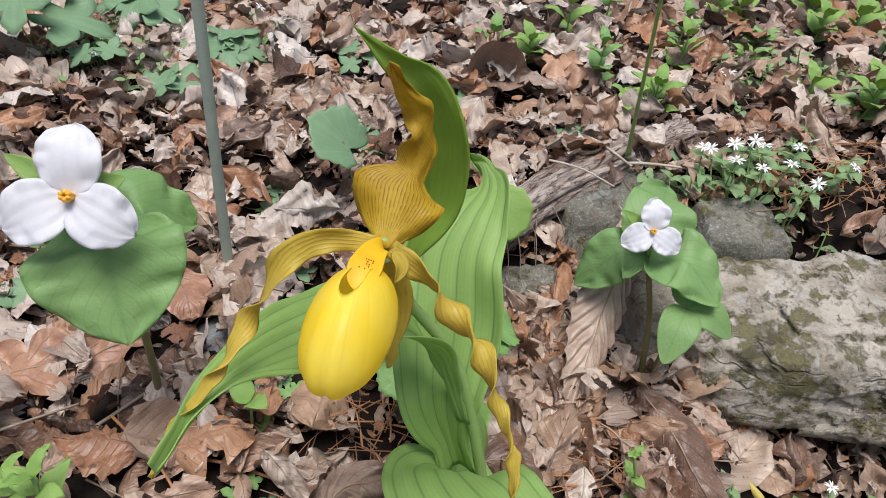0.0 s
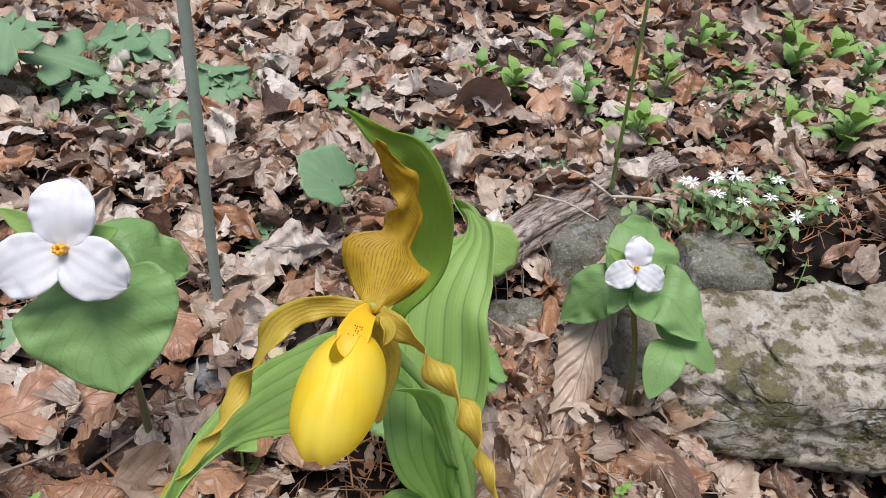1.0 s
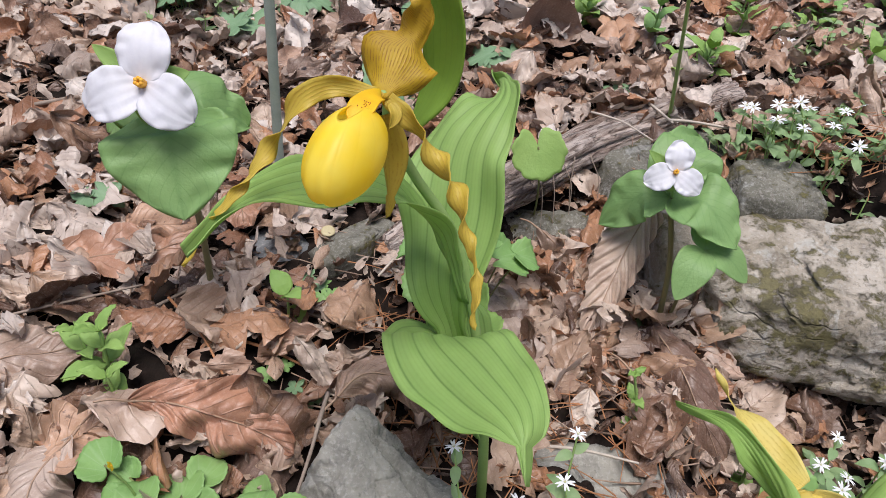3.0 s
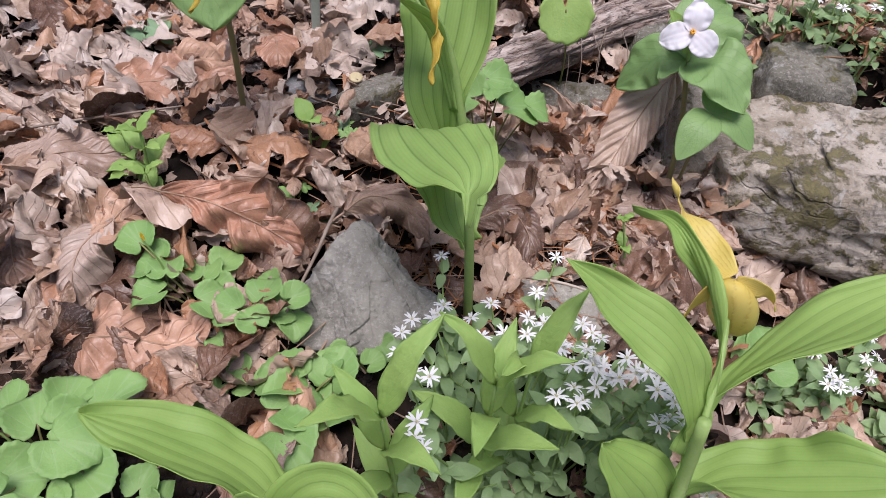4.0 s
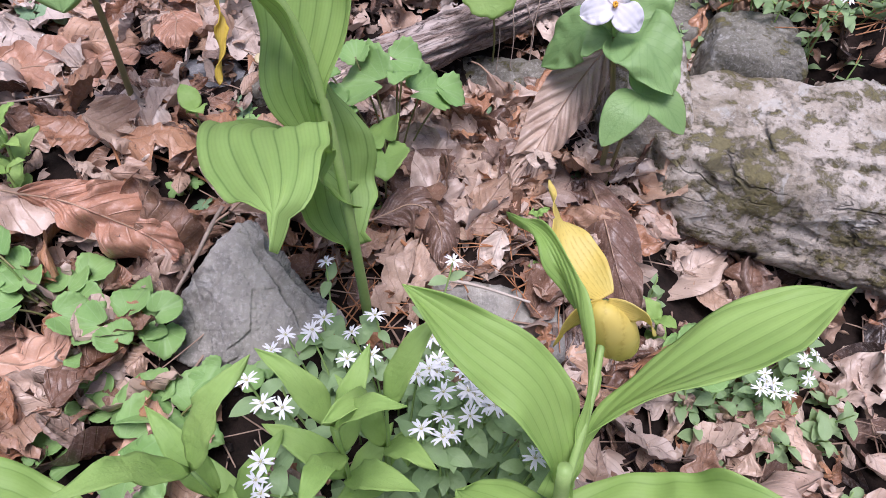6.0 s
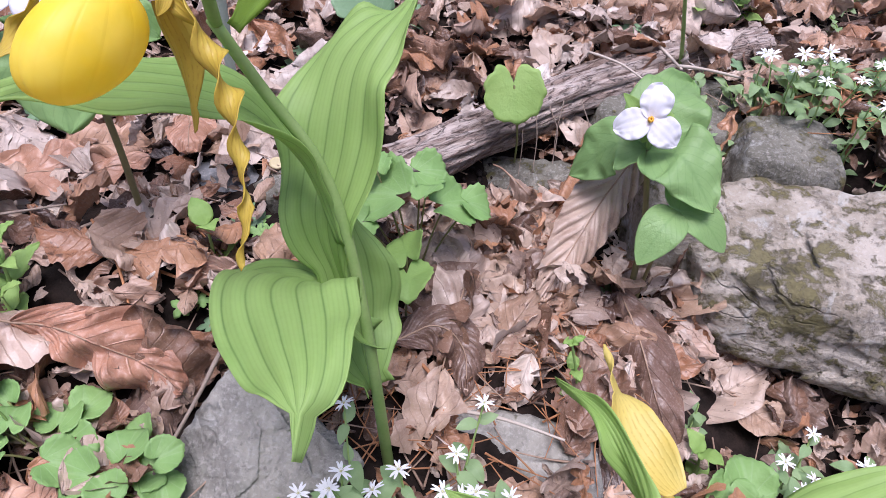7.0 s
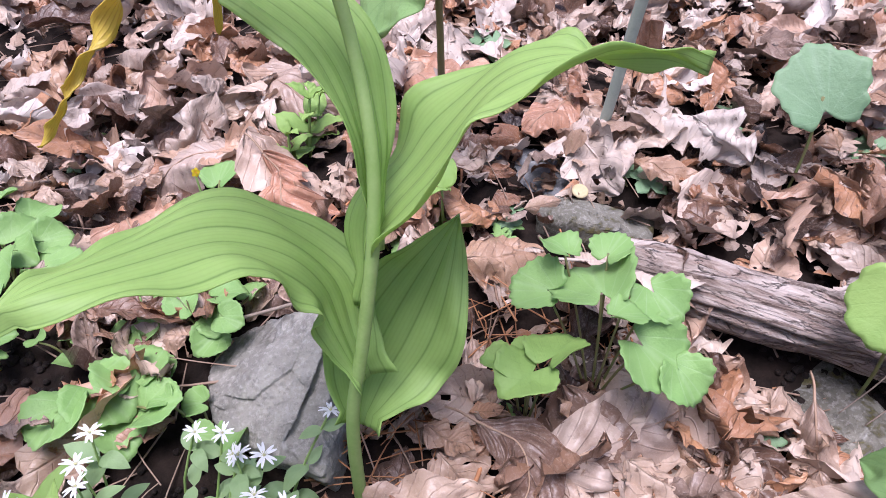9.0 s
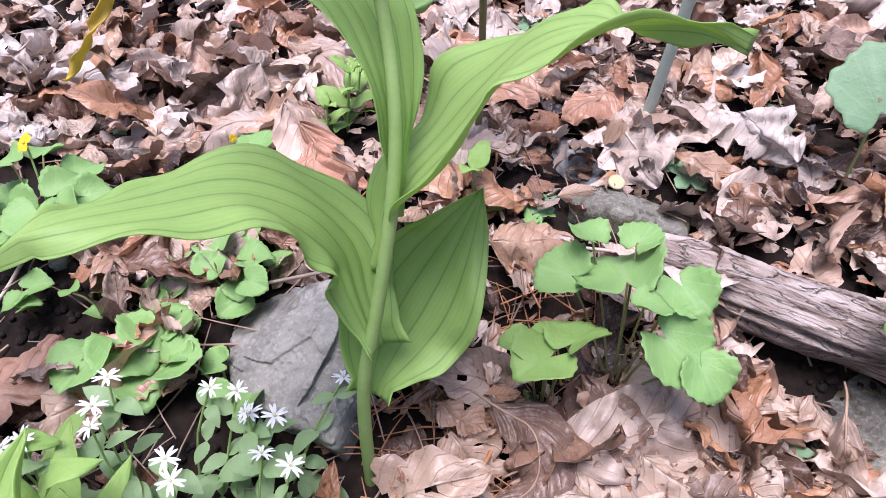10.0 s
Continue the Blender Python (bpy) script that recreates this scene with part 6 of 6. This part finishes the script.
stick((-0.420, 0.600, 0.020), (-0.270, 0.660, 0.024), 0.0026, M_TWIG, "long dark fallen twig")
stick((0.060, 0.330, 0.018), (0.085, 0.290, 0.020), 0.0016, M_NEEDLE, "bent yellowish brown twig in leaf litter")
stick((0.080, 0.292, 0.020), (0.165, 0.285, 0.030), 0.0014, M_TWIG_PALE, "pale brown dry stalk on the flat stone")
for i, (x, y) in enumerate([(0.122, 0.590), (0.112, 0.580), (0.135, 0.595), (0.150, 0.600), (0.100, 0.572)]):
    stick((x, y, 0.050), (x + 0.012 - 0.006 * (i % 3), y - 0.035, 0.015), 0.0006, M_TWIG, "thin dry rootlet hanging over the log", 0.006 - 0.004 * (i % 3), "rootlet")
solo("seed_chip", disc_leaf((-0.083, 0.459, 0.014), (0.3, -0.5, 1), (1, 0.4, 0), 0.0062, lambda w: 0.9 + 0.1 * math.cos(2 * w), 0.1, 0.02, 1.0, 3, 18), M_BUD, "small pale yellow fallen petal", "petal", thick=0.0008)

# ---- leaf litter ----
BARE = [(0.27, 0.36, 0.035), (-0.088, 0.045, 0.062), (0.06, 0.545, 0.04), (-0.06, 0.10, 0.03), (0.10, 0.16, 0.05), (0.31, 0.36, 0.03), (-0.14, 0.01, 0.08), (0.015, 0.168, 0.040), (0.05, 0.20, 0.03)]
STONES = [(0.47, 0.475, 0.20, 0.055), (-0.012, 0.232, 0.056, 0.052), (0.140, 0.290, 0.045, 0.025), (-0.150, 0.006, 0.060, 0.050), (0.238, 0.628, 0.06, 0.035), (0.320, 0.580, 0.04, 0.03), (0.235, 0.510, 0.035, 0.04),
          (-0.058, 0.458, 0.025, 0.030), (0.122, 0.545, 0.035, 0.022), (0.055, 0.510, 0.022, 0.018)]
OUTLINES = [plain, oak, maple, lambda v: plain(v) * 0.75, lambda v: oak(v, 3.0, 0.3), lambda v: plain(v) * 1.15, lambda v: plain(v) * 0.5]


def litter_shape(seed, n=16, m=10):
    """A dead leaf of unit length: curled, creased, toothed and torn."""
    rnd = random.Random(seed)
    outline = OUTLINES[seed % len(OUTLINES)]
    half = rnd.uniform(0.27, 0.42)
    along, across = rnd.uniform(-1.3, 1.6), rnd.choice([rnd.uniform(-0.6, 0.6), rnd.uniform(-1.2, 0.2), rnd.uniform(0.5, 1.4), rnd.uniform(1.4, 2.8)])
    fold = rnd.uniform(-0.15, 0.30)
    s0 = rnd.uniform(0, 50)
    pleat = rnd.uniform(0.01, 0.05) if n > 20 else 0.02
    bite, bite_side, teeth = rnd.uniform(0.15, 0.9), rnd.choice((-1, 1)), rnd.uniform(0.0, 0.10)
    V, U = [], []
    for i in range(n + 1):
        v = i / n
        ang = along * (v - 0.5)
        cx, cz = (math.sin(ang) / along, (1 - math.cos(ang)) / along) if abs(along) > 0.05 else (v - 0.5, 0)
        for j in range(m + 1):
            u = 2 * j / m - 1
            w = half * outline(v) * (1 + 0.22 * noise.noise(Vector((v * 6 + s0, (3 if u > 0 else 0), s0))) + teeth * ((v * 8.5) % 1 - 0.5))
            if u * bite_side > 0 and abs(v - bite) < 0.10:
                w *= 0.55
            c = across
            a = c * u * w / half
            x = (math.sin(a) / c * half) if abs(c) > 0.05 else u * w
            z = ((1 - math.cos(a)) / c * half) if abs(c) > 0.05 else 0
            z += fold * abs(x) + pleat * abs(math.sin(math.pi * (6.5 * v - 1.9 * abs(u)))) * min(1, 2 * abs(u))
            z += 0.26 * abs(noise.noise(Vector((v * 1.9 + s0, u * 1.2, s0)))) + 0.08 * abs(noise.noise(Vector((v * 4.3 + s0, u * 2.6, s0 + 9)))) + 0.025 * noise.noise(Vector((v * 9 + s0, u * 5, s0)))
            V.append((x, cx - math.sin(ang) * z, cz + math.cos(ang) * z))
            U.append((j / m, v))
    V = np.array(V)
    V -= V.mean(axis=0)
    Fc = [(i * (m + 1) + j, i * (m + 1) + j + 1, (i + 1) * (m + 1) + j + 1, (i + 1) * (m + 1) + j) for i in range(n) for j in range(m)]
    if seed % 3:
        a, d, jag = rnd.uniform(0, 6.283), rnd.uniform(0.10, 0.34), rnd.uniform(0.04, 0.14)
        keep = []
        for f in Fc:
            q = V[list(f)].mean(axis=0)
            far = q[0] * math.cos(a) + q[1] * math.sin(a) + jag * noise.noise(Vector((q[0] * 7 + s0, q[1] * 7, s0)))
            hole = noise.noise(Vector((q[0] * 5, q[1] * 5, s0 + 3)))
            if far < d and hole > -0.48:
                keep.append(f)
        Fc = keep
    return V, Fc, U


def litter_spot(rnd, box):
    while True:
        x, y = rnd.uniform(box[0], box[1]), rnd.uniform(box[2], box[3])
        if any((x - a) ** 2 + (y - b) ** 2 < r * r for a, b, r in BARE) and rnd.random() < 0.95:
            continue
        if any(((x - a) / p) ** 2 + ((y - b) / q) ** 2 < 1 for a, b, p, q in STONES):
            continue
        return x, y


def litter_pose(rnd, box, layer, small=0.028, large=0.080):
    x, y = litter_spot(rnd, box)
    s = rnd.uniform(small, large) * (0.75 if rnd.random() < 0.35 else 1)
    turn = Euler((rnd.gauss(0, 0.42) + (math.pi if rnd.random() < 0.5 else 0), rnd.gauss(0, 0.42), rnd.uniform(0, 6.283))).to_matrix()
    return np.array(turn) * s, x, y, layer


def settle(V, M, x, y, layer):
    W = V @ M.T
    low = np.percentile(W[:, 2], 18)
    return W + (x, y, ground_height(x, y) - low + layer)


def leaf_litter(name, seed, mat, low, high, share, label, only=None):
    rnd = random.Random(seed)
    fine = [litter_shape(k, 12 if mat is M_ROTTEN else 26, 6 if mat is M_ROTTEN else 10) for k in range(28)]
    coarse = [litter_shape(k, 8, 5) for k in range(28)]
    groups = [(fine, (-0.88, 0.62, -0.05, 0.80), 1380), (fine, (-0.88, 0.62, 0.70, 1.05), 640), (coarse, (-1.2, 1.3, 0.95, 1.8), 2300), (coarse, (-1.6, -0.8, -0.4, 1.0), 1000), (coarse, (0.55, 1.3, -0.3, 1.0), 650), (coarse, (-0.6, 0.6, -0.6, -0.02), 500), (coarse, (-1.2, 1.2, -1.2, -0.5), 800)]
    if only:
        groups = [(fine, only[0], only[1])]
    V, Fc, U, k = [], [], [], 0
    for shapes, box, count in groups:
        for i in range(int(count * share)):
            sv, sf, su = shapes[rnd.randrange(len(shapes))]
            M, x, y, layer = litter_pose(rnd, box, rnd.uniform(low, high))
            W = settle(sv, M, x, y, layer)
            V.append(W)
            Fc.append(np.array(sf) + k)
            U.append(np.array(su))
            k += len(W)
    V, Fc, U = np.concatenate(V), np.concatenate(Fc), np.concatenate(U)
    me = bpy.data.meshes.new(name)
    me.vertices.add(len(V))
    me.vertices.foreach_set("co", V.astype(np.float32).ravel())
    me.loops.add(Fc.size)
    me.loops.foreach_set("vertex_index", Fc.astype(np.int32).ravel())
    me.polygons.add(len(Fc))
    me.polygons.foreach_set("loop_start", np.arange(0, Fc.size, 4, dtype=np.int32))
    me.polygons.foreach_set("loop_total", np.full(len(Fc), 4, dtype=np.int32))
    me.update(calc_edges=True)
    me.uv_layers.new(name="UVMap").data.foreach_set("uv", U[Fc.ravel()].astype(np.float32).ravel())
    me.polygons.foreach_set("use_smooth", np.ones(len(Fc), dtype=bool))
    me.materials.append(mat)
    me.validate()
    ob = new(name, me)
    tagged(ob, label, "leaf litter", kind="stuff")


leaf_litter("leaf_litter", 5, M_DEAD, 0.000, 0.022, 0.92, "thick layer of curled brown dead leaves")
leaf_litter("bleached_leaf_litter", 8, M_BLEACHED, 0.010, 0.026, 1.0, "pale weathered dead leaves on the older litter", ((-0.92, 0.30, 0.42, 1.15), 330))
leaf_litter("bleached_leaf_litter", 9, M_BLEACHED, 0.010, 0.026, 1.0, "pale weathered dead leaves on the older litter", ((-0.95, -0.24, -0.15, 0.52), 300))
leaf_litter("leaf_litter", 12, M_DEAD, -0.004, 0.012, 1.0, "small brown leaf fragments over bare soil beside the rocks", ((0.06, 0.16, 0.36, 0.48), 200))
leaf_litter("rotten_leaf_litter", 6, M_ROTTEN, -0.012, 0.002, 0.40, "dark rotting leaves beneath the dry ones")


def crumbs(name, count, boxes, seed, mat, label, category, shape):
    """Small broken pieces strewn over the ground, joined as one."""
    rnd = random.Random(seed)
    V, Fc, U, k = [], [], [], 0
    for i in range(count):
        x0, x1, y0, y1, s0, s1 = boxes[i % len(boxes)]
        x, y = rnd.uniform(x0, x1), rnd.uniform(y0, y1)
        if name == "leaf_fragments" and any((x - a) ** 2 + (y - b) ** 2 < r * r for a, b, r in BARE):
            continue
        if any(((x - a) / p) ** 2 + ((y - b) / q) ** 2 < 0.9 for a, b, p, q in STONES):
            continue
        sv, sf, su = shape[rnd.randrange(len(shape))]
        turn = np.array(Euler((rnd.gauss(0, 0.4), rnd.gauss(0, 0.4), rnd.uniform(0, 6.283))).to_matrix())
        W = sv @ (turn * rnd.uniform(s0, s1)).T + (x, y, ground_height(x, y) + rnd.uniform(0.0, 0.022 if name != "soil_crumbs" else 0.002))
        V += [tuple(v) for v in W]
        Fc += [tuple(j + k for j in f) for f in sf]
        U += list(su)
        k += len(W)
    ob = new(name, make_mesh(name, V, Fc, mat, U))
    return tagged(ob, label, category, kind="stuff")


def pebble_shapes(count):
    out = []
    for k in range(count):
        v, f, u = ellipsoid((0, 0, 0), np.eye(3), (1, 0.8, 0.7), 7, 5)
        v = np.array([p * (1 + 0.35 * noise.noise(Vector(p * 1.7) + Vector((k * 3, 0, 0)))) for p in v])
        out.append((v, f, u))
    return out


crumbs("leaf_fragments", 4600, [(-0.45, 0.42, 0.0, 0.75, 0.006, 0.024), (-0.5, 0.55, 0.3, 1.1, 0.008, 0.028)], 31, M_DEAD, "small torn pieces of dead leaves", "leaf litter", [litter_shape(200 + k, 6, 4) for k in range(12)])
crumbs("soil_crumbs", 900, [(-0.16, -0.02, -0.03, 0.11, 0.0010, 0.0045), (0.0, 0.12, 0.50, 0.60, 0.001, 0.004), (-0.03, 0.16, 0.08, 0.22, 0.001, 0.004)], 32, M_SOIL, "dark crumbs of bare soil", "soil", pebble_shapes(5))


def twig_litter():
    """Fine broken twigs, needles and stalks between the leaves."""
    rnd = random.Random(9)
    geos = []
    for k in range(1400):
        x, y = rnd.uniform(-0.5, 0.5), rnd.uniform(0.0, 0.85)
        a, s = rnd.uniform(0, 6.3), rnd.uniform(0.012, 0.06)
        z = ground_height(x, y) + rnd.uniform(0.002, 0.016)
        d = np.array([math.cos(a), math.sin(a), rnd.uniform(-0.2, 0.25)]) * s
        p = np.array([x, y, z])
        geos.append(tube([p - d / 2, p + (rnd.uniform(-.002, .002), rnd.uniform(-.002, .002), 0.001), p + d / 2], rnd.uniform(0.0004, 0.0011), 0.0004, 4, 3, cap=False))
    ob = solo("twig_litter", join(*geos), M_TWIG_LITTER, "fine broken twigs and needles among dead leaves", "twigs", kind="stuff")
    return ob


def needle_bank(name, count, box, seed, mat, label, loose, high):
    """Straw and needles lying in a loose mat."""
    rnd = random.Random(seed)
    geos = []
    for k in range(count):
        x, y = rnd.uniform(box[0], box[1]), rnd.uniform(box[2], box[3])
        a, s = rnd.uniform(0, 6.3) if rnd.random() < loose else rnd.gauss(0.3, 0.5), rnd.uniform(0.02, 0.06)
        p = np.array([x, y, ground_height(x, y) + rnd.uniform(0.004, high)])
        d = np.array([math.cos(a), math.sin(a), rnd.uniform(-0.15, 0.15)]) * s
        geos.append(tube([p - d / 2, p + (rnd.uniform(-.003, .003), rnd.uniform(-.003, .003), 0.002), p + d / 2], rnd.uniform(0.0004, 0.0009), 0.0003, 4, 4, cap=False))
    return solo(name, join(*geos), mat, label, "needles", kind="stuff")


needle_bank("needle_litter", 150, (0.36, 0.62, 0.575, 0.68), 17, M_NEEDLE, "rust-brown needles lying behind the boulder", 0.2, 0.030)
needle_bank("straw_litter", 300, (-0.05, 0.24, 0.25, 0.47), 18, M_NEEDLE, "dry brown straw among dead leaves", 1.0, 0.018)
M_TWIG_LITTER = simple("mixed_twigs", (0.20, 0.12, 0.08), (0.46, 0.34, 0.25), 12, 0.8)
twig_litter()


def loose_leaves():
    """The leaves on top of the litter, each one a piece of its own."""
    rnd = random.Random(21)
    meshes = []
    for k in range(18):
        V, Fc, U = litter_shape(100 + k, 28, 12)
        meshes.append((V, make_mesh("dead_leaf", V * 0.06, Fc, M_DEAD_SINGLE, U)))
    for k in range(300):
        V, me = meshes[rnd.randrange(len(meshes))]
        M, x, y, layer = litter_pose(rnd, (-0.40, 0.36, 0.08, 0.74), rnd.uniform(0.004, 0.020), 0.030, 0.080)
        W = V @ M.T
        z = ground_height(x, y) - np.percentile(W[:, 2], 18) + layer
        ob = new("dead_leaf", me)
        ob.parent = ground
        m = Matrix([list(r / 0.06) for r in M]).to_4x4()
        ob.matrix_local = Matrix.Translation((x, y, z)) @ m


loose_leaves()
